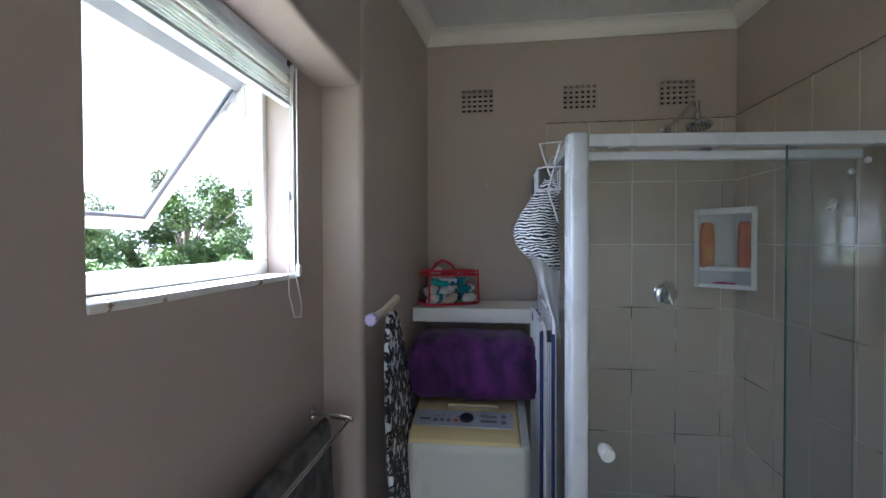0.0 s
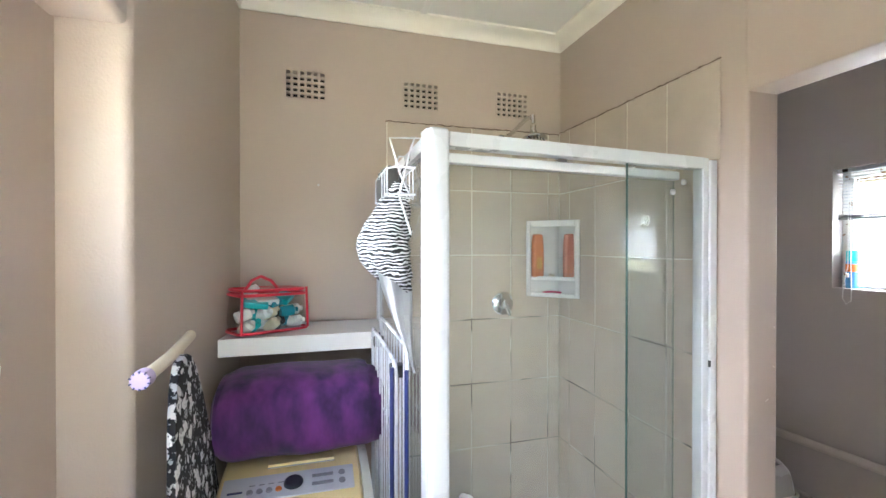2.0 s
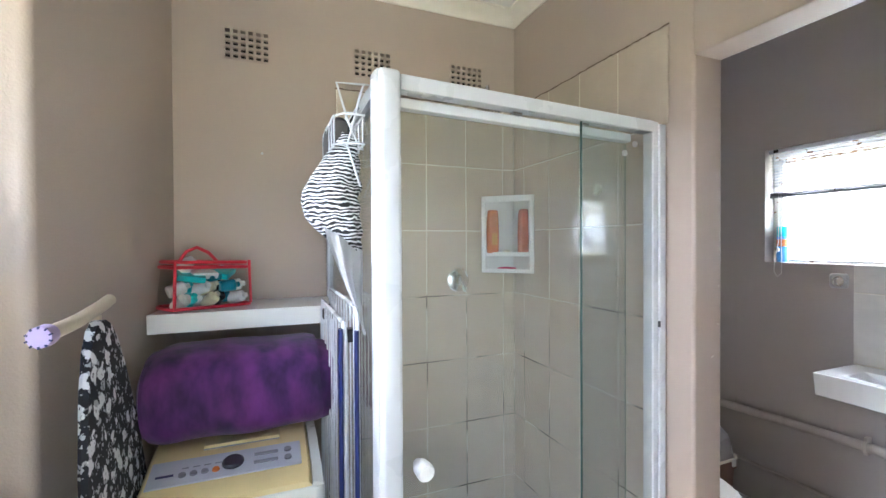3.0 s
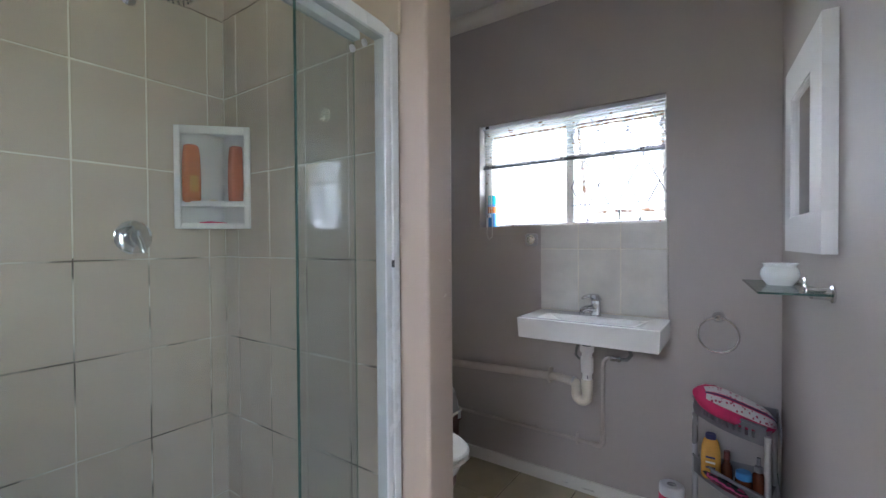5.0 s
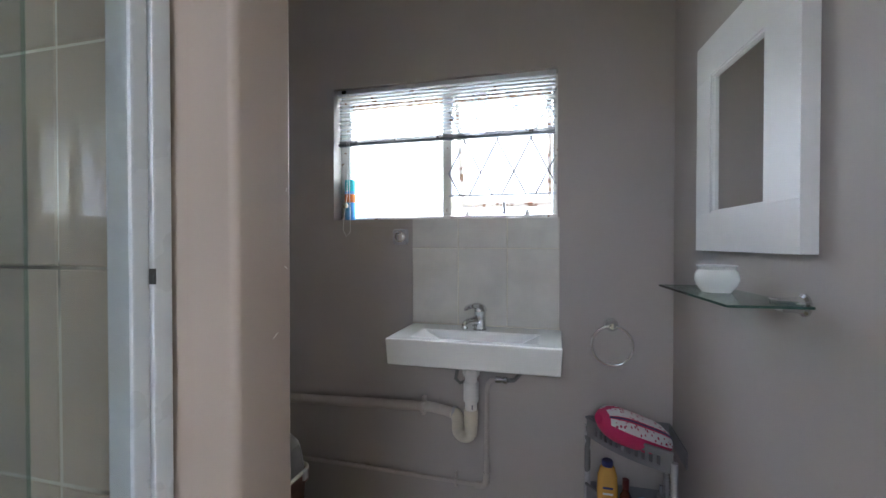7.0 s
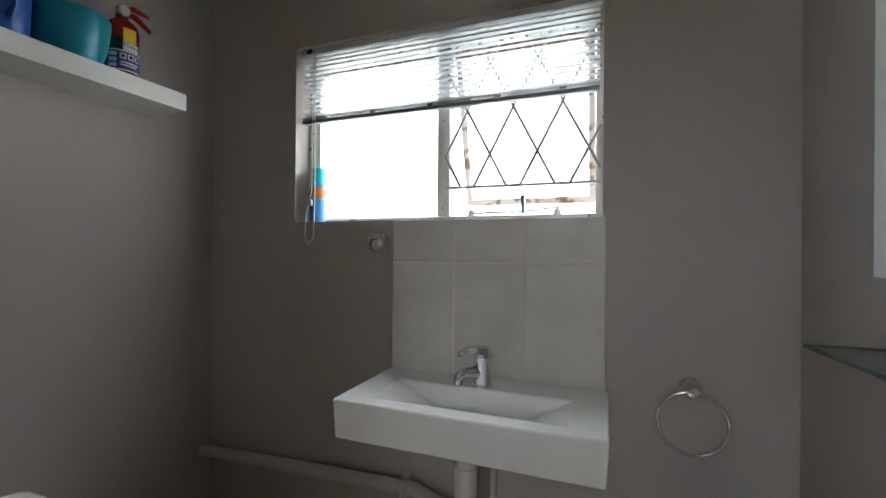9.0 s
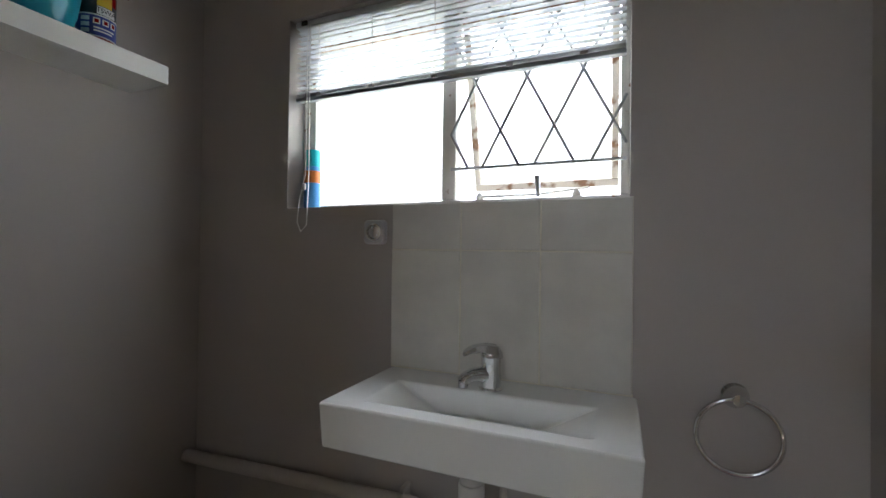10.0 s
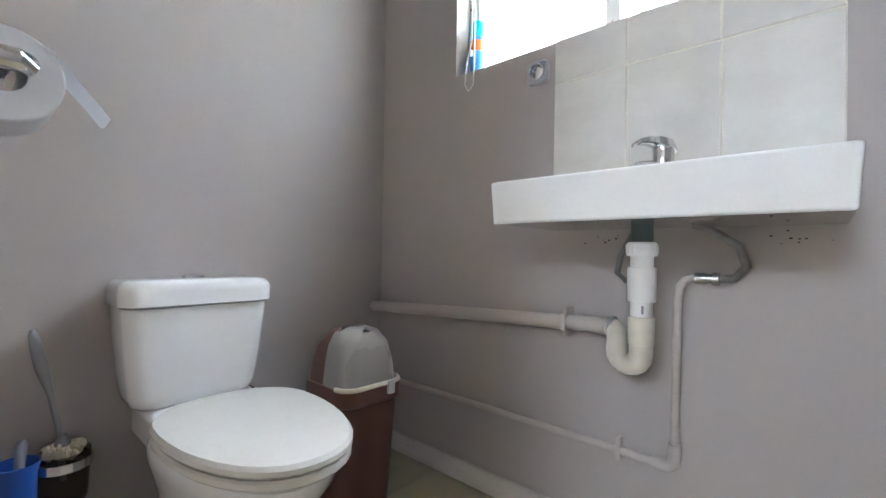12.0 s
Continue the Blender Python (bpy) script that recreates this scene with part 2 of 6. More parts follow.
GROUT = surface("pale_grout", (0.74, 0.70, 0.58), rough=0.8, vary=0.1, scale=10, bump=0.1)
GROUT_OLD = two_tone("mouldy_grout", (0.13, 0.11, 0.085), (0.62, 0.58, 0.48), 'noise', rough=0.8, lo=0.42, hi=0.53, scale=4.5)
TILE = tile_material("cream_glazed_tile", (0.55, 0.47, 0.38), 0.22, 0.03, 0.07)
SPLASH = tile_material("white_glazed_tile", (0.67, 0.645, 0.585), 0.4, 0.02, 0.10)
FLOOR_TILE = tile_material("beige_floor_tile", (0.50, 0.44, 0.31), 0.35, 0.05, 0.12)
FLOOR_GROUT = surface("dark_floor_grout", (0.05, 0.045, 0.04), rough=0.9, vary=0.2, scale=20)
SKIRT = two_tone("scuffed_skirting_paint", (0.16, 0.14, 0.12), (0.74, 0.72, 0.67), 'noise', rough=0.45, lo=0.24, hi=0.34, scale=9, stretch=(1, 1, 3))
# White sash paint darkened: shade on the inner faces is put into the colour.
SASH_SHADED = surface("shaded_white_sash_paint", (0.40, 0.41, 0.43), rough=0.4, vary=0.08, scale=9, fine=60, bump=0.05)
# Whitish bars coloured grey; their look against the light is in the colour.
BAR_BACKLIT = surface("backlit_white_bar_paint", (0.36, 0.37, 0.36), rough=0.5, vary=0.1, scale=12, bump=0.05)
BRAID = surface("braided_steel", (0.30, 0.30, 0.29), rough=0.38, metal=1.0, vary=0.15, scale=60, fine=600, bump=0.6, dist=0.001)
SILVER = surface("silver_plastic", (0.52, 0.52, 0.53), rough=0.3, metal=0.5, vary=0.03, bump=0.0)
GLASS = clear_glass("window_glass", (0.96, 0.98, 0.97))
SHOWER_GLASS = clear_glass("shower_glass", (0.92, 0.94, 0.935), gloss=0.02, film=0.035)
SHELF_GLASS = clear_glass("shelf_glass", (0.82, 0.92, 0.88))
GLASS_EDGE = surface("green_glass_edge", (0.05, 0.095, 0.08), rough=0.15, vary=0.0, bump=0.0)
FROST = frosted("frosted_glass")
VINYL = clear_glass("clear_vinyl", (0.93, 0.94, 0.93), rough=0.08)
MIRROR = surface("mirror_silver", (0.86, 0.87, 0.86), rough=0.0, metal=1.0, vary=0.0, bump=0.0, rough_vary=0.0)
LEAF = surface("green_leaves", (0.10, 0.15, 0.04), rough=0.5, vary=0.35, scale=1.5, bump=0.0)
BARK = surface("grey_bark", (0.14, 0.11, 0.08), rough=0.9, vary=0.2, scale=10, fine=30, bump=0.5)
GRASS = surface("dry_grass_ground", (0.14, 0.14, 0.07), rough=0.95, vary=0.25, scale=0.6, fine=8, bump=0.2)


def floral():
    """Black cotton with white flowers: petals from an angle-modulated voronoi."""
    m, n, l, p = material("black_floral_cotton")
    tc = n.new("ShaderNodeTexCoord")
    warp = n.new("ShaderNodeTexNoise")
    warp.inputs["Scale"].default_value = 60
    v1, v2 = n.new("ShaderNodeTexVoronoi"), n.new("ShaderNodeTexVoronoi")
    v1.inputs["Scale"].default_value, v2.inputs["Scale"].default_value = 25, 58
    mixv = n.new("ShaderNodeMix")
    mixv.data_type = 'VECTOR'
    mixv.inputs[0].default_value = 0.035
    l.new(tc.outputs["Object"], mixv.inputs[4])
    l.new(warp.outputs["Color"], mixv.inputs[5])
    l.new(tc.outputs["Object"], warp.inputs["Vector"])
    for v in (v1, v2):
        l.new(mixv.outputs[1], v.inputs["Vector"])
    r1, r2 = n.new("ShaderNodeValToRGB"), n.new("ShaderNodeValToRGB")
    e = r1.color_ramp.elements
    e[0].position, e[0].color = 0.06, (0.01, 0.01, 0.012, 1)
    e[1].position, e[1].color = 0.09, (0.72, 0.72, 0.70, 1)
    x = e.new(0.36)
    x.color = (0.72, 0.72, 0.70, 1)
    x = e.new(0.40)
    x.color = (0.01, 0.01, 0.012, 1)
    e = r2.color_ramp.elements
    e[0].position, e[0].color = 0.30, (0.40, 0.40, 0.39, 1)
    e[1].position, e[1].color = 0.34, (0.01, 0.01, 0.012, 1)
    l.new(v1.outputs["Distance"], r1.inputs[0])
    l.new(v2.outputs["Distance"], r2.inputs[0])
    mx = n.new("ShaderNodeMix")
    mx.data_type, mx.blend_type = 'RGBA', 'LIGHTEN'
    mx.inputs[0].default_value = 1
    l.new(r1.outputs[0], mx.inputs[6])
    l.new(r2.outputs[0], mx.inputs[7])
    l.new(mx.outputs[2], p.inputs["Base Color"])
    p.inputs["Roughness"].default_value = 0.8
    return m


FLORAL = floral()

# ---- mesh helpers ----
ROOT = {}


def thing(name, at, label, category, group="", kind=""):
    ob = new(name)
    ob.location = at
    ob.empty_display_size = 0.05
    ROOT[ob.name] = Vector(at)
    return tagged(ob, label, category, group, kind)


def finish(bm, smooth):
    bmesh.ops.recalc_face_normals(bm, faces=bm.faces)
    if smooth:
        for f in bm.faces:
            f.smooth = True
        for e in bm.edges:
            e.smooth = len(e.link_faces) == 2 and e.calc_face_angle(0) < radians(38)


def part(name, bm, mat, parent=None, label="", smooth=True):
    """One mesh object, built in world metres, under a thing or part."""
    me = bpy.data.meshes.new(name)
    finish(bm, smooth)
    root = parent
    if parent is not None:
        while root.parent is not None:
            root = root.parent
        bmesh.ops.translate(bm, vec=-ROOT[root.name], verts=bm.verts)
    bm.to_mesh(me)
    bm.free()
    me.materials.append(mat)
    ob = new(name, me)
    ob.parent = parent
    if smooth and len(me.polygons) < 150:
        wn_mod = ob.modifiers.new("normals", 'WEIGHTED_NORMAL')
        wn_mod.keep_sharp = True
    if label:
        ob["label"] = label
    return ob


def structure(name, bm, mat, label="", category="", smooth=True):
    ob = part(name, bm, mat, None, "", smooth)
    ROOT[ob.name] = Vector((0, 0, 0))
    return tagged(ob, label, category or "wall", "", "structure")


def add_box(bm, x0, x1, y0, y1, z0, z1, bevel=0.0, seg=2, m=None):
    r = bmesh.ops.create_cube(bm, size=1)
    vs = r["verts"]
    bmesh.ops.scale(bm, vec=(x1 - x0, y1 - y0, z1 - z0), verts=vs)
    bmesh.ops.translate(bm, vec=((x0 + x1) / 2, (y0 + y1) / 2, (z0 + z1) / 2), verts=vs)
    if bevel:
        es = list({e for v in vs for e in v.link_edges})
        r = bmesh.ops.bevel(bm, geom=es, offset=bevel, segments=seg, affect='EDGES', profile=0.5)
        vs = list({v for f in r["faces"] for v in f.verts} | {v for v in vs if v.is_valid})
    if m is not None:
        bmesh.ops.transform(bm, matrix=m, verts=vs)
    return vs


def box(x0, x1, y0, y1, z0, z1, bevel=0.0, seg=2, m=None):
    bm = bmesh.new()
    add_box(bm, x0, x1, y0, y1, z0, z1, bevel, seg, m)
    return bm


def prism(pts, z0, z1, bevel=0.0, which=None, seg=4):
    """Upright prism over a plan polygon; bevel rounds the upright edges at the corners listed in which."""
    bm = bmesh.new()
    lo = [bm.verts.new((x, y, z0)) for x, y in pts]
    hi = [bm.verts.new((x, y, z1)) for x, y in pts]
    n = len(pts)
    bm.faces.new(lo)
    bm.faces.new(hi)
    up = []
    for i in range(n):
        j = (i + 1) % n
        bm.faces.new((lo[i], lo[j], hi[j], hi[i]))
    bm.edges.ensure_lookup_table()
    if bevel:
        for i in (which if which is not None else range(n)):
            up.append(bm.edges.get((lo[i], hi[i])))
        bmesh.ops.bevel(bm, geom=up, offset=bevel, segments=seg, affect='EDGES', profile=0.5)
    return bm


def add_tube(bm, pts, r, seg=10, cap=True):
    """Round tube through points, with mitred rings; r may be a list."""
    pts = [Vector(p) for p in pts]
    rs = r if isinstance(r, (list, tuple)) else [r] * len(pts)
    rings = []
    side = None
    for i, p in enumerate(pts):
        d = (pts[min(i + 1, len(pts) - 1)] - pts[max(i - 1, 0)]).normalized()
        if side is None:
            side = d.orthogonal().normalized()
        side = (side - d * side.dot(d)).normalized()
        up = d.cross(side)
        rings.append([bm.verts.new(p + (side * math.cos(a) + up * math.sin(a)) * rs[i]) for a in [2 * math.pi * k / seg for k in range(seg)]])
    for a, b in zip(rings, rings[1:]):
        for k in range(seg):
            bm.faces.new((a[k], a[(k + 1) % seg], b[(k + 1) % seg], b[k]))
    if cap:
        bm.faces.new(rings[0])
        bm.faces.new(rings[-1])


def tube(pts, r, seg=10, cap=True):
    bm = bmesh.new()
    add_tube(bm, pts, r, seg, cap)
    return bm


def lathe(profile, at, seg=24, axis='z', m=None):
    """Turned body: profile of (radius, height)."""
    bm = bmesh.new()
    rings = []
    for r, z in profile:
        if r <= 0.0001:
            rings.append([bm.verts.new((0, 0, z))])
        else:
            rings.append([bm.verts.new((r * math.cos(2 * math.pi * k / seg), r * math.sin(2 * math.pi * k / seg), z)) for k in range(seg)])
    for a, b in zip(rings, rings[1:]):
        for k in range(seg):
            j = (k + 1) % seg
            if len(a) == 1 and len(b) == 1:
                continue
            if len(a) == 1:
                bm.faces.new((a[0], b[j], b[k]))
            elif len(b) == 1:
                bm.faces.new((a[k], a[j], b[0]))
            else:
                bm.faces.new((a[k], a[j], b[j], b[k]))
    turn = {'z': Matrix(), 'y': pose(0, 0, 0, -90), 'x': pose(0, 0, 0, 0, 90)}[axis]
    bmesh.ops.transform(bm, matrix=Matrix.Translation(at) @ (m if m is not None else turn), verts=bm.verts)
    return bm


def arc(c, r, a0, a1, n, plane='yz'):
    """Points on an arc in a plane through c."""
    out = []
    for i in range(n + 1):
        a = radians(a0 + (a1 - a0) * i / n)
        u, v = r * math.cos(a), r * math.sin(a)
        out.append({'yz': (c[0], c[1] + u, c[2] + v), 'xz': (c[0] + u, c[1], c[2] + v), 'xy': (c[0] + u, c[1] + v, c[2])}[plane])
    return out


def loft(sections):
    """Closed skin through rings of equal length, capped."""
    bm = bmesh.new()
    rings = [[bm.verts.new(p) for p in s] for s in sections]
    n = len(rings[0])
    for a, b in zip(rings, rings[1:]):
        for k in range(n):
            bm.faces.new((a[k], a[(k + 1) % n], b[(k + 1) % n], b[k]))
    bm.faces.new(rings[0])
    bm.faces.new(rings[-1])
    return bm


def rounded(cx, cy, hx, hy, r, z, n=5):
    """Rounded rectangle ring in plan."""
    out = []
    for sx, sy, a0 in ((1, 1, 0), (-1, 1, 90), (-1, -1, 180), (1, -1, 270)):
        for i in range(n + 1):
            a = radians(a0 + 90 * i / n)
            out.append((cx + sx * (hx - r) + r * math.cos(a), cy + sy * (hy - r) + r * math.sin(a), z))
    return out


def grid_wall(axis, at0, at1, us, vs, holes, bm=None):
    """Wall of cells between breaks us (along) and vs (up), thick from at0 to at1, without the cells in holes."""
    bm = bm or bmesh.new()
    for i in range(len(us) - 1):
        for j in range(len(vs) - 1):
            if (i, j) in holes:
                continue
            if axis == 'x':
                add_box(bm, at0, at1, us[i], us[i + 1], vs[j], vs[j + 1])
            else:
                add_box(bm, us[i], us[i + 1], at0, at1, vs[j], vs[j + 1])
    bmesh.ops.remove_doubles(bm, verts=bm.verts, dist=0.0005)
    dead = [f for f in bm.faces if any(all(e in g.edges for e in f.edges) for g in f.verts[0].link_faces if g is not f)]
    bmesh.ops.delete(bm, geom=dead, context='FACES_ONLY')
    return bm


# ---- large structure ----
N, XW, XP0, XP1, XE = 2.635, -0.31, 1.475, 1.60, 2.855
CEILING = 2.75
VENTS = [(0.107, 0.285), (0.634, 0.812), (1.109, 1.287)]
VZ0, VZ1 = 2.318, 2.448
us = [-0.52, VENTS[0][0], VENTS[0][1], VENTS[1][0], VENTS[1][1], VENTS[2][0], VENTS[2][1], 1.54]
structure("wall_north", grid_wall('y', N, N + 0.16, us, [0, VZ0, VZ1, 2.85], {(1, 1), (3, 1), (5, 1)}), WALL, "taupe painted wall with three air vents", "wall", False)
structure("wall_north_2", box(1.54, 3.04, N, N + 0.16, 0, 2.85), WALL_GREY, "grey taupe painted wall behind the toilet", "wall", False)
structure("wall_east", grid_wall('x', XE, XE + 0.175, [0.45, 1.20, 2.235, 2.80], [0, 1.448, 2.07, 2.85], {(1, 1)}), WALL_GREY, "grey taupe painted wall behind the basin", "wall", False)
structure("wall_west", grid_wall('x', XW - 0.125, XW, [-2.4, 0.912, 1.575, 1.80], [0, 1.532, 2.168, 2.85], {(1, 1)}), WALL, "taupe painted recessed wall under the window", "wall", False)
structure("wall_west_pier", prism([(-0.165, 1.785), (-0.07, N + 0.02), (-0.32, N + 0.02), (-0.32, 1.785)], 0, 2.85, 0.022, [0]), WALL_ROUGH, "taupe plastered pier with a rounded edge", "wall")
bm = bmesh.new()
add_box(bm, -0.33, -0.165, -2.4, 1.785, 2.172, 2.85, 0.018, 3)
structure("wall_west_bulkhead", bm, WALL_ROUGH, "taupe plastered bulkhead over the window recess", "wall")
structure("wall_partition", prism([(XP0, 1.602), (XP1, 1.602), (XP1, N + 0.02), (XP0, N + 0.02)], 0, 2.85, 0.012, [0, 1]), WALL, "taupe painted partition beside the shower", "wall")
structure("wall_lintel", box(XP0 + 0.002, XP1 - 0.002, 0.45, 1.612, 2.126, 2.85, 0.008, 2), WALL, "taupe painted lintel over the opening", "wall")
structure("wall_south", prism([(3.04, 0.775), (1.2, 0.635), (1.2, 0.48), (3.04, 0.48)], 0, 2.85, 0.01, [1]), WALL_GREY, "grey taupe painted wall carrying the mirror", "wall")
# Unseen closing walls; the doorway is added so the fill lamp can reach in.
structure("wall_passage_east", box(1.2, 1.35, -2.4, 0.5, 0, 2.85), WALL, "unseen taupe painted passage wall", "wall", False)
structure("wall_passage_south", grid_wall('y', -2.4, -2.28, [-0.5, -0.05, 0.75, 1.35], [0, 2.05, 2.85], {(1, 0)}), WALL, "unseen taupe closing wall with an added doorway", "wall", False)
structure("ceiling", box(-0.6, 3.1, -2.5, 2.82, CEILING, CEILING + 0.1), CEIL, "off-white painted ceiling board", "ceiling", False)
bm = bmesh.new()
add_box(bm, 0.704, 0.736, -2.2, N, CEILING - 0.008, CEILING, 0.003, 1)
add_box(bm, 1.61, 2.84, 1.63, 1.66, CEILING - 0.008, CEILING, 0.003, 1)
structure("ceiling_trim", bm, CEIL, "off-white cover strip on the ceiling", "trim")
structure("floor", box(-0.55, 3.05, -2.45, 2.8, -0.2, -0.006), FLOOR_GROUT, "beige tiled floor with dark joints", "floor", False)


def cornice(name, a, b, inward):
    """Cove cornice along the line a to b; inward points into the room."""
    a, b, w = Vector((*a, 0)), Vector((*b, 0)), Vector((*inward, 0)).normalized()
    prof = [(0, -0.068), (0.008, -0.068), (0.010, -0.056)]
    prof += [(0.010 + 0.05 * (1 - math.cos(radians(t))), -0.056 + 0.046 * math.sin(radians(t))) for t in range(15, 91, 15)]
    prof += [(0.068, -0.010), (0.068, 0), (0, 0)]
    secs = [[p + w * u + Vector((0, 0, CEILING + v)) for u, v in prof] for p in (a, b)]
    structure(name, loft(secs), CORNICE, "cream painted cove cornice", "cornice")


cornice("cornice_1", (-0.07, N), (XP0, N), (0, -1))
cornice("cornice_2", (XP0, N), (XP0, 0.6), (-1, 0))
cornice("cornice_3", (-0.072, N), (-0.165, 1.785), (1, 0.11))
cornice("cornice_4", (-0.165, 1.785), (-0.165, -2.3), (1, 0))
cornice("cornice_5", (XE, N), (XE, 0.76), (-1, 0))
cornice("cornice_6", (XP1, N), (XE, N), (0, -1))
cornice("cornice_7", (XP1, N), (XP1, 0.68), (1, 0))
cornice("cornice_8", (XP1, 0.665), (XE, 0.76), (-0.07, 1))
# baseboards of the toilet room
structure("baseboard_east", box(XE - 0.016, XE, 0.77, N, 0.004, 0.075, 0.004, 2), SKIRT, "white painted scuffed skirting board", "baseboard")
structure("baseboard_north", box(XP1, XE - 0.017, N - 0.016, N, 0.004, 0.075, 0.004, 2), SKIRT, "white painted scuffed skirting board", "baseboard")


def bright_sky(name, x, glow):
    """Hazy white sky far off."""
    m, n, l, p = material(name)
    e = n.new("ShaderNodeEmission")
    e.inputs[0].default_value, e.inputs[1].default_value = (1.0, 0.99, 0.97, 1), glow
    n.remove(p)
    l.new(e.outputs[0], n["Material Output"].inputs[0])
    structure(name, box(x - 0.2, x + 0.2, -120, 140, -0.3, 70), m, "hazy white sky beyond the garden", "backdrop", False)


bright_sky("backdrop_west", -80, 0.75)
bright_sky("backdrop_east", 80, 0.42)
structure("ground", box(-400, 400, -400, 400, -0.5, -0.3), GRASS, "dry grassy ground outside", "ground", False)

# ---- window in the recess ----


def window_west():
    y0, y1, z0, z1, x = 0.912, 1.575, 1.532, 2.168, -0.40
    w = thing("window_1", (x, 1.24, z0), "white painted steel window with its top-hung sash pushed open", "window", "", "structure")
    f = bmesh.new()
    add_box(f, x - 0.03, x + 0.004, y0, y1, z0 + 0.012, z0 + 0.052, 0.004)
    add_box(f, x - 0.03, x + 0.004, y0, y1, z1 - 0.06, z1, 0.004)
    add_box(f, x - 0.03, x + 0.004, y0, y0 + 0.03, z0 + 0.053, z1 - 0.061, 0.004)
    add_box(f, x - 0.03, x + 0.004, y1 - 0.024, y1, z0 + 0.053, z1 - 0.061, 0.004)
    part("window_frame", f, WHITE, w)
    part("window_sill", box(x - 0.03, XW + 0.006, y0, y1, z0 - 0.004, z0 + 0.012, 0.004), WORN, w, "chipped white painted sill")
    # sash hinged at its top edge, bottom swung outwards
    h = Matrix.Translation((x - 0.032, 0, z1 - 0.065)) @ pose(0, 0, 0, 0, 38, 0)
    a, b, L, t = y0 + 0.034, y1 - 0.034, 0.545, 0.028
    s = bmesh.new()
    for q in ((0, -t, a, b, -0.036, 0), (0, -t, a, b, -L, -L + 0.04), (0, -t, a, a + 0.034, -L + 0.041, -0.037), (0, -t, b - 0.034, b, -L + 0.041, -0.037)):
        add_box(s, q[1], q[0], q[2], q[3], q[4], q[5], 0.003, 1, h)
    sash = part("sash", s, SASH_SHADED, w)
    p = part("pane", box(-0.016, -0.012, a + 0.036, b - 0.036, -L + 0.042, -0.038, 0, 1, h), GLASS, sash)
    p.visible_shadow = False
    g = bmesh.new()
    for q in ((a + 0.034, a + 0.041, -L + 0.04, -0.036), (b - 0.041, b - 0.034, -L + 0.04, -0.036)):
        add_box(g, -0.011, -0.004, q[0], q[1], q[2], q[3], 0, 1, h)
    add_box(g, -0.011, -0.004, a + 0.042, b - 0.042, -L + 0.041, -L + 0.048, 0, 1, h)
    part("gasket", g, BLACK, sash)
    part("stay", tube([h @ Vector((0.0, a + 0.06, -L + 0.03)), h @ Vector((0.03, a + 0.05, -L + 0.06)), h @ Vector((0.035, a + 0.045, -L + 0.13)), h @ Vector((0.02, a + 0.04, -L + 0.16))], 0.008, 8), STEEL, sash)
    hinge = bmesh.new()
    add_box(hinge, x - 0.06, x - 0.035, b - 0.02, b + 0.002, z1 - 0.16, z1 - 0.07, 0.003)
    add_box(hinge, x - 0.09, x - 0.06, b - 0.018, b - 0.006, z1 - 0.22, z1 - 0.12, 0.003)
    part("hinge", hinge, WHITE, w)


def slat(bm, x, y0, y1, z, tilt, wide=0.024):
    """One shallow curved blind slat."""
    prof = [(-wide / 2, -0.0012), (-wide / 4, 0.0004), (0, 0.001), (wide / 4, 0.0004), (wide / 2, -0.0012)]
    c, s = math.cos(radians(tilt)), math.sin(radians(tilt))
    top = [(x + u * c - v * s, z + u * s + v * c) for u, v in prof]
    rings = []
    for y in (y0, y1):
        rings.append([bm.verts.new((u, y, v)) for u, v in top] + [bm.verts.new((u, y, v - 0.0006)) for u, v in reversed(top)])
    n = len(rings[0])
    for k in range(n):
        bm.faces.new((rings[0][k], rings[0][(k + 1) % n], rings[1][(k + 1) % n], rings[1][k]))
    bm.faces.new(rings[0])
    bm.faces.new(rings[1])


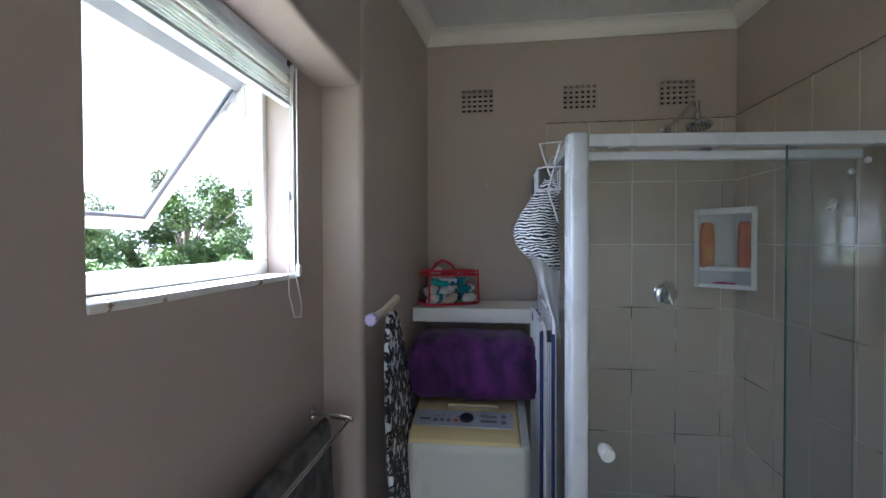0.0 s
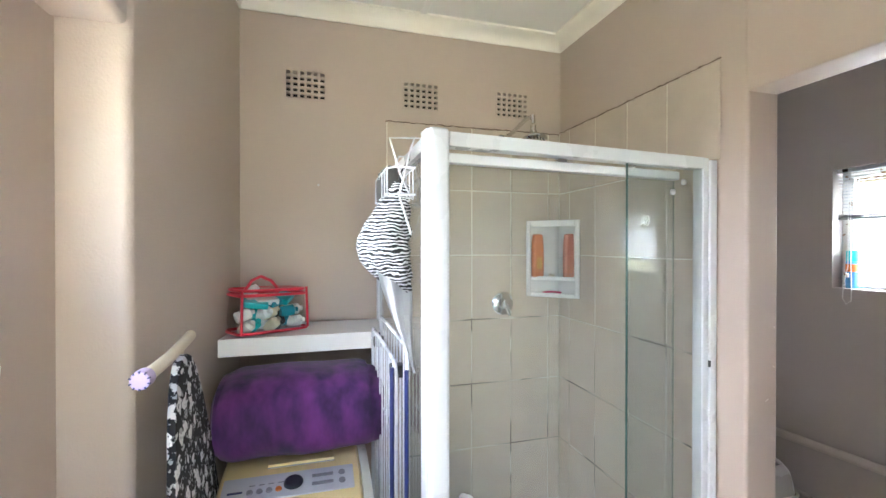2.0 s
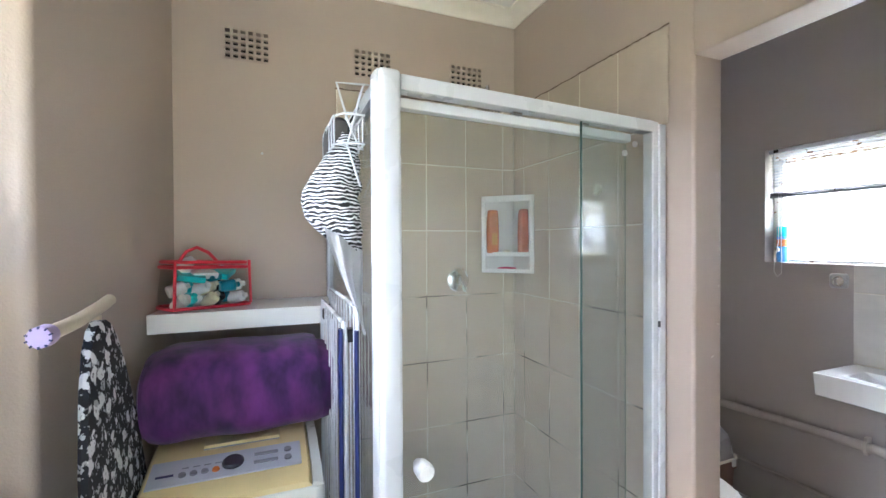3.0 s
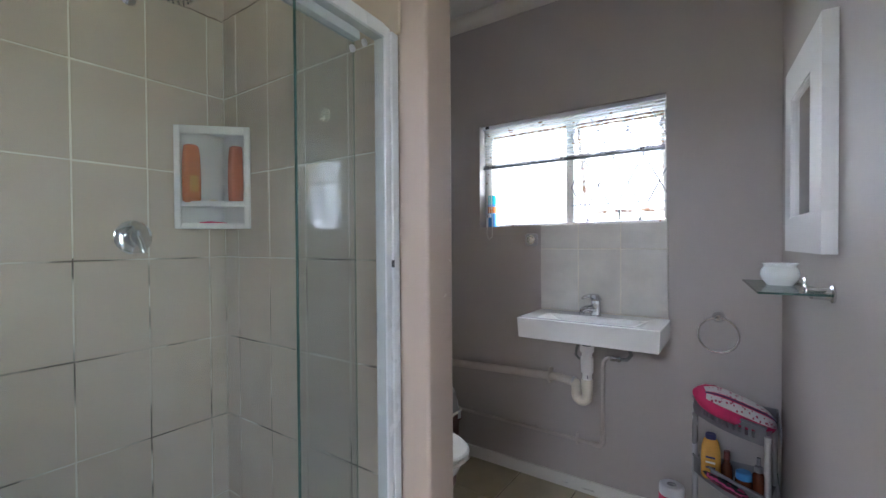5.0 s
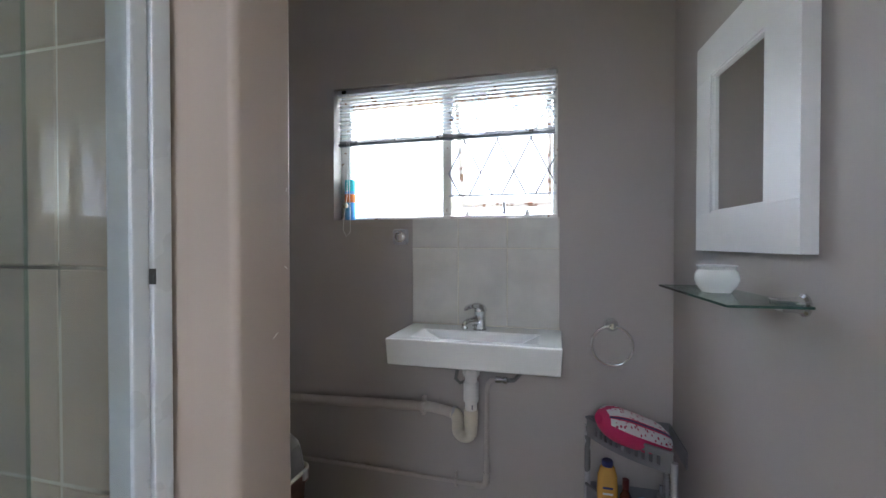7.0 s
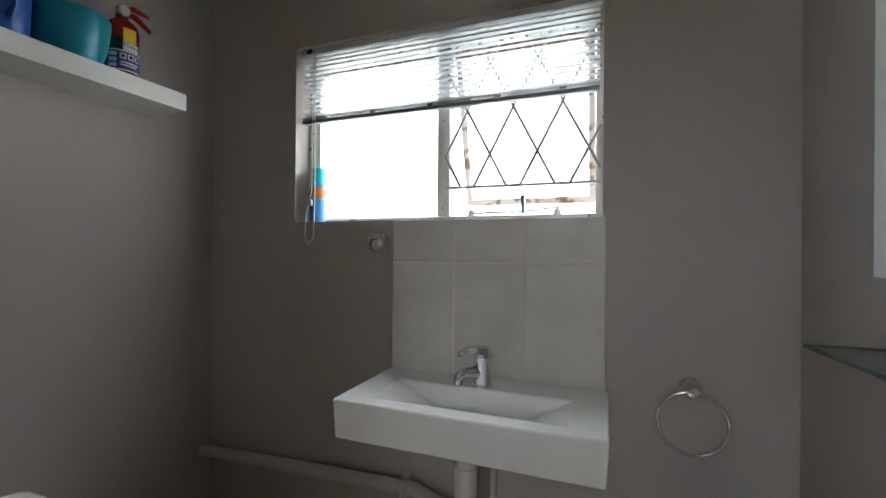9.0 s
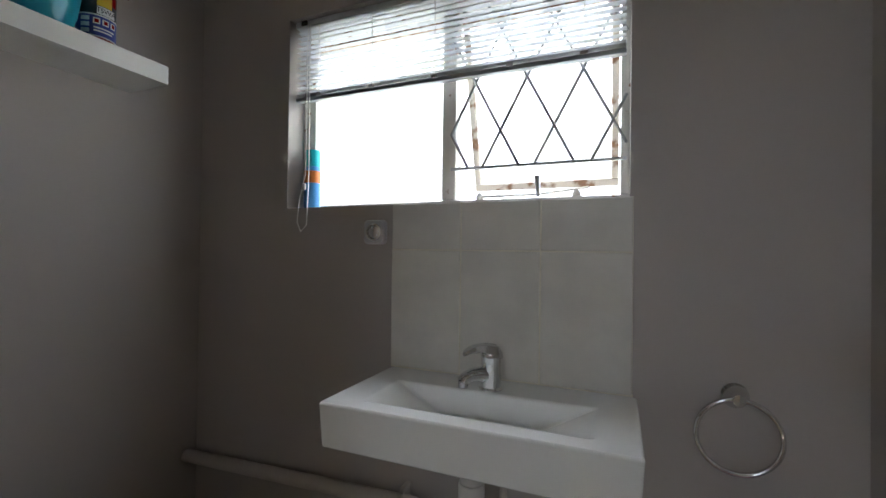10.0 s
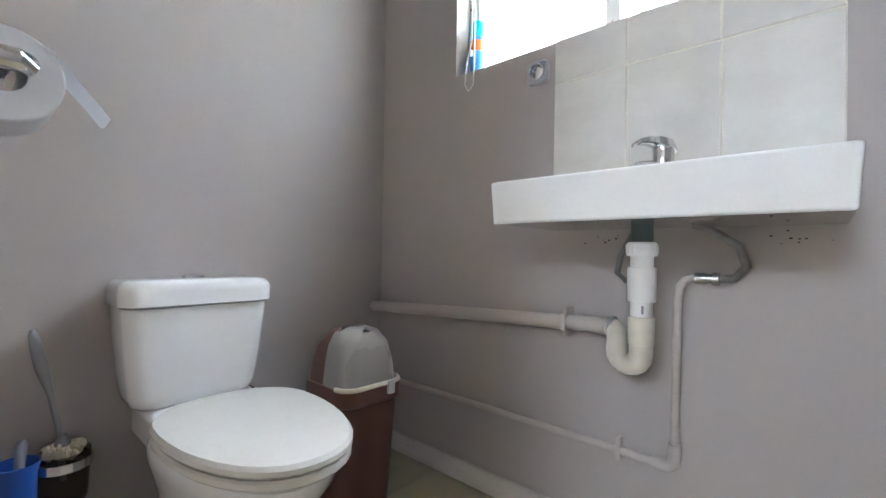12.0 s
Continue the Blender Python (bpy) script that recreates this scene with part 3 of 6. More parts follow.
def blind_west():
    x, y0, y1 = XW - 0.016, 0.93, 1.598
    b = thing("venetian_blind", (x, 1.26, 2.05), "white aluminium venetian blind drawn up under the lintel", "blind", "blinds")
    hr = bmesh.new()
    add_box(hr, x - 0.014, x + 0.022, y0, y1 - 0.025, 2.140, 2.166, 0.002)
    part("headrail", hr, ALU, b)
    for i in range(9):
        s = bmesh.new()
        slat(s, x + 0.004, y0 + 0.005, y1 - 0.03 + 0.004 * (i % 3), 2.054 + 0.0085 * i + (0.008 if i > 5 else 0), -19 + 5 * math.sin(i * 2.1), 0.021)
        part("slat", s, ALU, b)
    part("bottom_rail", box(x - 0.008, x + 0.016, y0 + 0.005, y1 - 0.026, 2.040, 2.051, 0.003), ALU, b)
    part("cord_lock", box(x + 0.022, x + 0.027, y1 - 0.075, y1 - 0.05, 2.145, 2.162, 0.002), BLACK, b)
    cx, cy = x + 0.03, y1 - 0.055
    part("pull_cord", tube([(cx, cy, 2.15), (cx - 0.002, cy - 0.002, 1.85), (cx, cy + 0.002, 1.56), (cx + 0.008, cy + 0.03, 1.45), (cx + 0.012, cy + 0.016, 1.415), (cx + 0.01, cy - 0.02, 1.42), (cx + 0.006, cy - 0.045, 1.49), (cx + 0.002, cy - 0.04, 1.6), (cx, cy - 0.02, 1.9), (cx, cy - 0.01, 2.15)], 0.0022, 6), PVC, b)
    part("tilt_cord", tube([(cx + 0.006, cy + 0.012, 2.15), (cx + 0.006, cy + 0.012, 1.57)], 0.0022, 6), PVC, b)
    part("tassel", lathe([(0, 0), (0.007, 0.002), (0.009, 0.014), (0.005, 0.026), (0, 0.028)], (cx, cy - 0.03, 1.755), 12), PVC, b)
    part("cord_joiner", box(cx, cx + 0.014, cy + 0.006, cy + 0.022, 1.535, 1.572, 0.004), PVC, b)


window_west()
blind_west()


def towel_rail():
    x0, x1, z = XW, -0.185, 1.075
    r = thing("towel_rail", (x0, 1.48, z), "chrome towel rail on the recessed wall", "towel rail")
    part("rosette", lathe([(0, 0), (0.026, 0), (0.026, 0.006), (0.02, 0.012), (0, 0.012)], (x0, 1.692, z), 24, 'x'), CHROME, r)
    part("arm", tube([(x0 + 0.01, 1.692, z), (x1 + 0.012, 1.692, z - 0.016)], 0.011, 14), CHROME, r)
    part("bar", tube([(x1, 1.705, z - 0.016), (x1, 1.07, z - 0.016)], 0.007, 12), CHROME, r)
    part("arm", tube([(x0 + 0.01, 1.085, z), (x1 + 0.012, 1.085, z - 0.016)], 0.011, 14), CHROME, r)
    part("rosette", lathe([(0, 0), (0.026, 0), (0.026, 0.006), (0.02, 0.012), (0, 0.012)], (x0, 1.085, z), 24, 'x'), CHROME, r)
    part("inner_bar", tube([(x0 + 0.06, 1.69, z - 0.01), (x0 + 0.06, 1.085, z - 0.01)], 0.007, 12), CHROME, r)


towel_rail()


def towel():
    """Towel folded over the inner bar."""
    bm = bmesh.new()
    x, z, n = XW + 0.06, 1.065, 26
    path = [(x - 0.022, 0.72), (x - 0.02, 0.95), (x - 0.017, 1.19), (x - 0.009, 1.214), (x, 1.219), (x + 0.009, 1.214), (x + 0.018, 1.19), (x + 0.024, 0.9), (x + 0.028, 0.62)]
    rows = []
    for i in range(n + 1):
        y = 1.12 + 0.53 * i / n
        rows.append([bm.verts.new((px + 0.008 * math.sin(y * 45 + pz * 3) * max(0, (1.2 - pz)) * 2, y + 0.012 * (1.2 - pz) * math.sin(i), pz - 0.14)) for px, pz in path])
    for a, b in zip(rows, rows[1:]):
        for k in range(len(path) - 1):
            bm.faces.new((a[k], a[k + 1], b[k + 1], b[k]))
    bmesh.ops.solidify(bm, geom=bm.faces, thickness=0.006)
    t = part("towel", bm, TOWEL)
    tagged(t, "grey patterned towel folded over the chrome towel rail", "towel")


towel()

# ---- washing corner ----


def ironing_board():
    b = thing("ironing_board", (-0.05, 1.93, 0.02), "ironing board with black and white floral cover against the wall", "ironing board")
    # outline from the nose down, as half widths at heights
    heights = [(1.385, 0.014), (1.37, 0.052), (1.33, 0.088), (1.25, 0.125), (1.1, 0.172), (0.9, 0.205), (0.6, 0.21), (0.3, 0.19), (0.12, 0.17), (0.09, 0.15)]
    secs = []
    for z, hw in heights:
        k = (1.385 - z) / 1.3
        x = -0.095 + 0.10 * k
        cy = 1.895 + 0.02 * k
        secs.append([(x + dx, cy + s * hw - 0.02, z) for dx, s in ((0.0, -0.96), (0.008, -1), (0.018, -0.97), (0.022, -0.5), (0.022, 0.5), (0.018, 0.97), (0.008, 1), (0.0, 0.96), (-0.003, 0.5), (-0.003, -0.5))])
    part("cover", loft(secs), FLORAL, b)
    pts = [(-0.085, 1.625, 1.400), (-0.083, 1.69, 1.402), (-0.082, 1.76, 1.405), (-0.082, 1.83, 1.412), (-0.081, 1.885, 1.418), (-0.08, 1.93, 1.426)]
    foot = part("foot_tube", tube(pts, 0.014, 14), CREAM, b, "cream enamelled tube")
    part("end_cap", lathe([(0, 0), (0.018, 0.001), (0.0195, 0.006), (0.0195, 0.024), (0.0195, 0.03), (0.0185, 0.03)], (-0.085, 1.603, 1.400), 18, 'y'), LILAC, foot, "lilac plastic cap")
    notch = bmesh.new()
    for k in range(10):
        a = 2 * math.pi * k / 10
        add_box(notch, -0.0015, 0.0015, -0.001, 0.004, 0.015, 0.0195, 0, 1, Matrix.Translation((-0.085, 1.603, 1.400)) @ Matrix.Rotation(a, 4, 'Y'))
    part("cap_teeth", notch, NAVY, foot)
    part("leg_tube", tube([(-0.108, 1.93, 1.39), (-0.10, 1.93, 1.0), (-0.03, 1.94, 0.02)], 0.012, 10), CREAM, b)


ironing_board()


def air_vent(x0, x1):
    y = N - 0.003
    v = thing("air_vent", ((x0 + x1) / 2, y, VZ0), "small taupe painted wall vent with square holes", "vent", "wall vents")
    nx, nz = 6, 5
    hx, hz = (x1 - x0) / (nx + 0.15), (VZ1 - VZ0) / (nz + 0.15)
    ox = (x1 - x0 - hx * nx) / 2
    gap = 0.011
    us, vs, holes = [x0], [VZ0], set()
    for i in range(nx):
        c = x0 + ox + hx * (i + 0.5)
        us += [c - hx / 2 + gap / 2, c + hx / 2 - gap / 2]
    us.append(x1)
    for j in range(nz):
        c = VZ0 + ox + hz * (j + 0.5)
        vs += [c - hz / 2 + gap / 2, c + hz / 2 - gap / 2]
    vs.append(VZ1)
    for i in range(nx):
        for j in range(nz):
            holes.add((2 * i + 1, 2 * j + 1))
    part("grille", grid_wall('y', y, y + 0.014, us, vs, holes), WALL, v, "", False)
    # Backing box closes the holes; the shade inside is put into its colour.
    part("shade_backing", box(x0 + 0.001, x1 - 0.001, y + 0.06, y + 0.15, VZ0 + 0.001, VZ1 - 0.001), DARK, v, "near-black backing box for the shade behind the grille", False)


for q in VENTS:
    air_vent(*q)


def wall_shelf(name, x0, x1, y0, z0, z1, label, slant=0.0):
    s = thing(name, ((x0 + x1) / 2, N, z0), label, "shelf", "white floating shelves")
    part("board", prism([(x0, y0), (x1, y0), (x1, N - 0.001), (x0 + slant, N - 0.001)], z0, z1), WHITE, s, "", False)


wall_shelf("wall_shelf", -0.098, 0.508, 2.332, 1.264, 1.328, "thick white floating shelf over the washing machine", 0.032)
wall_shelf("wall_shelf", 1.72, 2.603, 2.46, 1.793, 1.846, "thick white floating shelf over the toilet")


def toiletry_bag():
    b = thing("toiletry_bag", (0.06, 2.47, 1.328), "clear vinyl toiletry bag with red trim, full of bottles and packets", "toiletry bag")
    m = Matrix.Translation((0.055, 2.475, 1.329)) @ pose(0, 0, 0, 0, 0, 34)
    hx, hy, h = 0.14, 0.075, 0.17
    v = part("clear_body", loft([[m @ Vector(p) for p in rounded(0, 0, hx * k, hy * k, 0.03, z)] for k, z in ((0.97, 0.004), (1.0, 0.05), (0.96, 0.11), (0.9, h))]), VINYL, b, "clear vinyl")
    v.visible_shadow = False
    for z, k in ((0.006, 1.0), (h - 0.004, 0.93), (h - 0.022, 0.96)):
        ring = [m @ Vector((p[0], p[1], z + 0.004 * math.sin(p[0] * 40))) for p in rounded(0, 0, hx * k, hy * k, 0.03, z)]
        part("red_piping", tube(ring + [ring[0]], 0.006, 8), RED_TRIM, b, "red vinyl piping")
    for s in (-1, 1):
        part("red_piping", tube([m @ Vector((s * hx * 0.98, -hy * 0.9, 0.006)), m @ Vector((s * hx * 0.95, -hy * 0.87, h))], 0.005, 8), RED_TRIM, b, "red vinyl piping")
    part("handle", tube([m @ Vector((-0.10, -0.02, h)), m @ Vector((-0.08, -0.03, h + 0.035)), m @ Vector((-0.045, -0.03, h + 0.05)), m @ Vector((0.0, -0.025, h + 0.03)), m @ Vector((0.03, -0.02, h))], 0.006, 8), RED_TRIM, b, "red vinyl handle")
    rnd = random.Random(4)
    for i in range(14):
        mat = (PVC, AQUA, PAPER, CREAM, BLACK, TEAL, PVC)[i % 7]
        w = m @ Matrix.Translation((-0.10 + 0.034 * (i % 7), -0.035 + 0.02 * (i % 3), 0.03 + 0.045 * (i // 7))) @ pose(0, 0, 0, rnd.uniform(40, 90), rnd.uniform(-30, 30), rnd.uniform(0, 90))
        q = lathe([(0, -0.035), (0.02, -0.035), (0.022, -0.03), (0.022, 0.018), (0.01, 0.026), (0.01, 0.036), (0, 0.036)], (0, 0, 0), 14)
        bmesh.ops.transform(q, matrix=w, verts=q.verts)
        part("bottle", q, mat, b)
    for i in range(4):
        w = m @ Matrix.Translation((-0.06 + 0.045 * i, -0.02 + 0.01 * i, 0.115 + 0.008 * (i % 2))) @ pose(0, 0, 0, 15, 10 - 8 * i, 20 * i - 20)
        part("packet", box(-0.045, 0.045, -0.03, 0.03, -0.012, 0.012, 0.005, 2, w), (AQUA, PAPER, TEAL, AQUA)[i], b)
    q = lathe([(0, -0.03), (0.026, -0.03), (0.028, -0.01), (0.02, 0.01), (0.012, 0.03), (0, 0.031)], (0, 0, 0), 16)
    bmesh.ops.transform(q, matrix=m @ Matrix.Translation((-0.065, 0, h - 0.01)) @ pose(0, 0, 0, 20, 40, 0), verts=q.verts)
    part("tub", q, PVC, b)


toiletry_bag()


def washing_machine():
    x0, x1, y0, y1 = -0.035, 0.415, 1.875, 2.42
    w = thing("washing_machine", (0.19, 2.2, 0), "off-white top-loading washing machine with a yellow lid", "washing machine")
    cx, cy, hx, hy = (x0 + x1) / 2, (y0 + y1) / 2, (x1 - x0) / 2, (y1 - y0) / 2
    part("body", loft([rounded(cx, cy, hx * k, hy * k, 0.03, z) for k, z in ((0.98, 0.02), (1, 0.04), (1, 0.8700), (0.995, 0.8980), (0.97, 0.9060))]), MACHINE, w)
    for sx in (-1, 1):
        for sy in (-1, 1):
            part("foot", lathe([(0.02, 0), (0.02, 0.021), (0, 0.021)], (cx + sx * 0.19, cy + sy * 0.2, 0.0), 12), BLACK, w)
    # sloping lid: front low, back high
    ys = [(y0 + 0.006, 0.9020, 0.9180), (y0 + 0.03, 0.9060, 0.9450), (y0 + 0.16, 0.9060, 0.9750), (y0 + 0.22, 0.9060, 0.9820), (y1 - 0.02, 0.9060, 0.9950)]
    secs = [[(x0 + 0.006, y, a), (x0 + 0.006, y, b - 0.012), (x0 + 0.016, y, b), (x1 - 0.045, y, b), (x1 - 0.036, y, b - 0.012), (x1 - 0.036, y, a)] for y, a, b in ys]
    part("lid", loft(secs), YELLOW, w, "pale yellow plastic lid")
    side = [[(x1 - 0.034, y, a), (x1 - 0.034, y, b - 0.004), (x1 - 0.008, y, b - 0.008), (x1 - 0.004, y, a)] for y, a, b in ys]
    part("side_rim", loft(side), MACHINE, w)
    sl = math.degrees(math.atan2(0.030, 0.13))
    m = Matrix.Translation((cx - 0.02, y0 + 0.095, 0.9605)) @ pose(0, 0, 0, sl)
    panel = part("control_panel", box(-0.185, 0.185, -0.048, 0.048, -0.002, 0.0035, 0.0012, 1, m), PANEL_GREY, w, "grey control panel")
    part("dial", lathe([(0, 0.012), (0.022, 0.012), (0.027, 0.008), (0.028, 0.003)], (0, 0, 0), 24, 'z', m @ Matrix.Translation((0.01, 0.002, 0))), BLACK, panel)
    for i in range(4):
        part("button", lathe([(0, 0.008), (0.008, 0.008), (0.0095, 0.003)], (0, 0, 0), 14, 'z', m @ Matrix.Translation((-0.108 + 0.026 * i, -0.016, 0))), ORANGE if i == 3 else BTN, panel)
    for i in range(4):
        part("mark", box(-0.112 + 0.026 * i, -0.096 + 0.026 * i, 0.008, 0.012, 0.0035, 0.0042, 0, 1, m), BTN, panel)
    for s in (-1, 1):
        part("button", box(0.062, 0.125, 0.016 * s - 0.006, 0.016 * s + 0.006, 0.003, 0.007, 0.003, 2, m), BTN, panel)
        part("button", lathe([(0, 0.008), (0.009, 0.008), (0.0105, 0.003)], (0, 0, 0), 14, 'z', m @ Matrix.Translation((0.15, 0.017 * s, 0))), BTN, panel)
    part("badge", box(-0.168, -0.128, -0.014, -0.006, 0.0035, 0.0042, 0, 1, m), NAVY, panel)
    part("lid_seam", box(cx - 0.09, cx + 0.11, y0 + 0.172, y0 + 0.174, 0.9750, 0.9795, 0), BTN, w)
    part("lid_flap", box(cx - 0.09, cx + 0.11, y0 + 0.176, y0 + 0.3, 0.9750, 0.9870, 0.003), YELLOW, w)


washing_machine()


def blanket():
    """Rolled fleece: a soft roll with its outer turn lying over it."""
    secs = []
    n = 40

    def section(a, ry, rz):
        """Cushion-like outline: flattened under the shelf and on the lid."""
        c, q = math.cos(a), math.sin(a)
        return math.copysign(abs(c) ** 0.82, c) * ry, math.copysign(abs(q) ** 0.72, q) * rz
    for i in range(33):
        u = i / 32
        x = -0.070 + 0.54 * u
        end = (1 - max(0.0, 1 - min(u, 1 - u) * 11) ** 2) ** 0.5 * 0.22 + 0.78
        if i in (0, 32):
            end = 0.62
        ring = []
        for k in range(n):
            a = 2 * math.pi * k / n
            wob = 1 + 0.03 * noise.noise((x * 8, math.cos(a) * 2.4, math.sin(a) * 2.4))
            dy, dz = section(a, 0.158 * end * wob, 0.122 * end * wob)
            ring.append((x, 2.19 + dy, 1.115 + dz - 0.008 * u))
        secs.append(ring)
    b = thing("fleece_blanket", (0.2, 2.19, 0.992), "rolled purple fleece blanket on the washing machine", "blanket")
    part("roll", loft(secs), BLANKET, b)
    bm = bmesh.new()
    rows = []
    for i in range(33):
        u = i / 32
        row = []
        for k in range(25):
            v = k / 24
            a = radians(40 + 195 * v)
            x0, x1 = -0.028 - 0.012 * v + 0.006 * math.sin(v * 7), 0.405 + 0.03 * v + 0.006 * math.sin(v * 6 + 1)
            x = x0 + (x1 - x0) * u
            r = 0.012 * noise.noise((x * 7, v * 4, 1.3)) - 0.016 * max(0, abs(2 * u - 1) - 0.86) / 0.14
            dy, dz = section(a, 0.176 + r, 0.136 + r * 0.6)
            row.append(bm.verts.new((x, 2.186 + dy, min(1.259, 1.119 + dz))))
        rows.append(row)
    for p, q in zip(rows, rows[1:]):
        for k in range(24):
            bm.faces.new((p[k], p[k + 1], q[k + 1], q[k]))
    bmesh.ops.recalc_face_normals(bm, faces=bm.faces)
    bmesh.ops.solidify(bm, geom=bm.faces, thickness=0.014)
    part("outer_turn", bm, BLANKET, b)


blanket()


def clothes_airer():
    """Folded airer standing between machine and shower."""
    a = thing("clothes_airer", (0.47, 2.0, 0), "folded white wire clothes airer with blue legs", "clothes airer")
    for x, z1 in ((0.448, 1.36), (0.478, 1.40)):
        fr = [(x, 1.74, 0.12), (x, 1.74, z1 - 0.03), (x, 1.76, z1), (x, 2.24, z1), (x, 2.26, z1 - 0.03), (x, 2.26, 0.12), (x, 1.74, 0.12)]
        part("wing_frame", tube(fr, 0.0055, 8), ALU, a)
        for k in range(9):
            y = 1.79 + 0.053 * k
            part("wire", tube([(x, y, 0.13), (x, y, z1 - 0.004)], 0.0025, 6), ALU, a)
    for x, y in ((0.436, 1.735), (0.468, 1.70), (0.463, 2.2)):
        part("leg", tube([(x, y, 0.0), (x, y, 1.35)], 0.006, 10), AIRER_BLUE, a, "blue enamelled leg")
    for z in (0.25, 0.7, 1.12):
        part("cross_bar", tube([(0.463, 1.82, z), (0.463, 2.2, z)], 0.004, 6), ALU, a)
    part("hinge", box(0.444, 0.484, 1.80, 1.84, 1.30, 1.335, 0.005), BLACK, a)
    part("hinge", box(0.444, 0.484, 2.18, 2.22, 1.30, 1.335, 0.005), BLACK, a)


clothes_airer()

# ---- shower ----
SH = Matrix.Translation((0.53, 1.628, 0)) @ pose(0, 0, 0, 0, 0, math.degrees(math.atan2(0.080, 0.945)))
SHL = 0.945


def shower_cubicle():
    s = thing("shower_cubicle", (0.95, 2.1, 0), "white framed corner shower cubicle with sliding clear glass doors", "shower")

    def bx(x0, x1, y0, y1, z0, z1, bev=0.003):
        return box(x0, x1, y0, y1, z0, z1, bev, 2, SH)
    post = bmesh.new()
    add_box(post, -0.028, 0.026, -0.022, 0.03, 0.1, 1.95, 0.012, 3, SH)
    add_box(post, -0.032, -0.006, -0.012, 0.036, 0.1, 1.948, 0.006, 2, SH)
    part("corner_post", post, ALU, s)
    part("top_track", bx(0.027, SHL - 0.063, -0.012, 0.028, 1.908, 1.944), ALU, s)
    part("lower_track", bx(0.03, 0.80, 0.006, 0.034, 1.872, 1.896), ALU, s)
    part("bottom_track", bx(0.027, SHL - 0.063, -0.014, 0.03, 0.1, 0.135), ALU, s)
    part("pane_stile", bx(SHL - 0.062, SHL - 0.036, -0.008, 0.03, 0.1, 1.944, 0.004), ALU, s)
    part("wall_channel", bx(SHL - 0.035, SHL - 0.004, -0.012, 0.034, 0.1, 1.938, 0.004), ALU, s)
    fixed = part("fixed_pane", bx(0.585, SHL - 0.063, -0.004, 0.002, 0.136, 1.907, 0), SHOWER_GLASS, s, "clear greenish glass")
    part("pane_edge", bx(0.5825, 0.585, -0.004, 0.002, 0.136, 1.907, 0), GLASS_EDGE, fixed)
    slide = part("sliding_door", bx(0.032, 0.79, 0.018, 0.024, 0.136, 1.868, 0), SHOWER_GLASS, s, "clear greenish glass")
    part("pane_edge", bx(0.7902, 0.7912, 0.0185, 0.0235, 0.136, 1.868, 0), SHELF_GLASS, slide)
    for p in (fixed, slide):
        p.visible_shadow = False
    kn = lathe([(0.012, 0), (0.012, 0.012), (0.02, 0.02), (0.022, 0.05), (0.018, 0.056), (0, 0.057)], (0, 0, 0), 20, 'z', SH @ Matrix.Translation((0.075, 0.018, 1.03)) @ pose(0, 0, 0, 90))
    part("knob", kn, PVC, slide, "white plastic knob")
    for u, z in ((0.36, 1.899), (0.60, 1.899)):
        part("roller", box(u - 0.016, u + 0.016, -0.002, 0.014, z - 0.006, z + 0.006, 0.003, 2, SH), CHROME, s)
    for u, z in ((0.755, 1.83), (0.80, 1.862)):
        part("bolt", lathe([(0.009, 0), (0.009, 0.005), (0.004, 0.008), (0, 0.008)], (0, 0, 0), 14, 'z', SH @ Matrix.Translation((u, -0.005, z)) @ pose(0, 0, 0, 90)), STEEL, fixed)
    part("screw_cap", box(SHL - 0.0365, SHL - 0.033, -0.0135, -0.006, 1.285, 1.305, 0, 1, SH), BLACK, s)
    # return side to the north wall
    x = 0.522
    part("side_top_rail", box(x - 0.016, x + 0.016, 1.668, N - 0.012, 1.908, 1.944, 0.003), ALU, s)
    part("side_bottom_rail", box(x - 0.016, x + 0.016, 1.668, N - 0.012, 0.1, 0.135, 0.003), ALU, s)
    part("side_wall_channel", box(x - 0.014, x + 0.014, N - 0.044, N - 0.013, 0.136, 1.907, 0.003), ALU, s)
    sp = part("side_pane", box(x - 0.003, x + 0.003, 1.668, N - 0.045, 0.136, 1.907), SHOWER_GLASS, s, "clear greenish glass")
    sp.visible_shadow = False
    part("tray", prism([(0.498, 1.60), (XP0 - 0.001, 1.68), (XP0 - 0.001, N - 0.013), (0.498, N - 0.013)], 0.0, 0.1, 0.01, [0]), PORCELAIN, s, "white shower tray")


shower_cubicle()


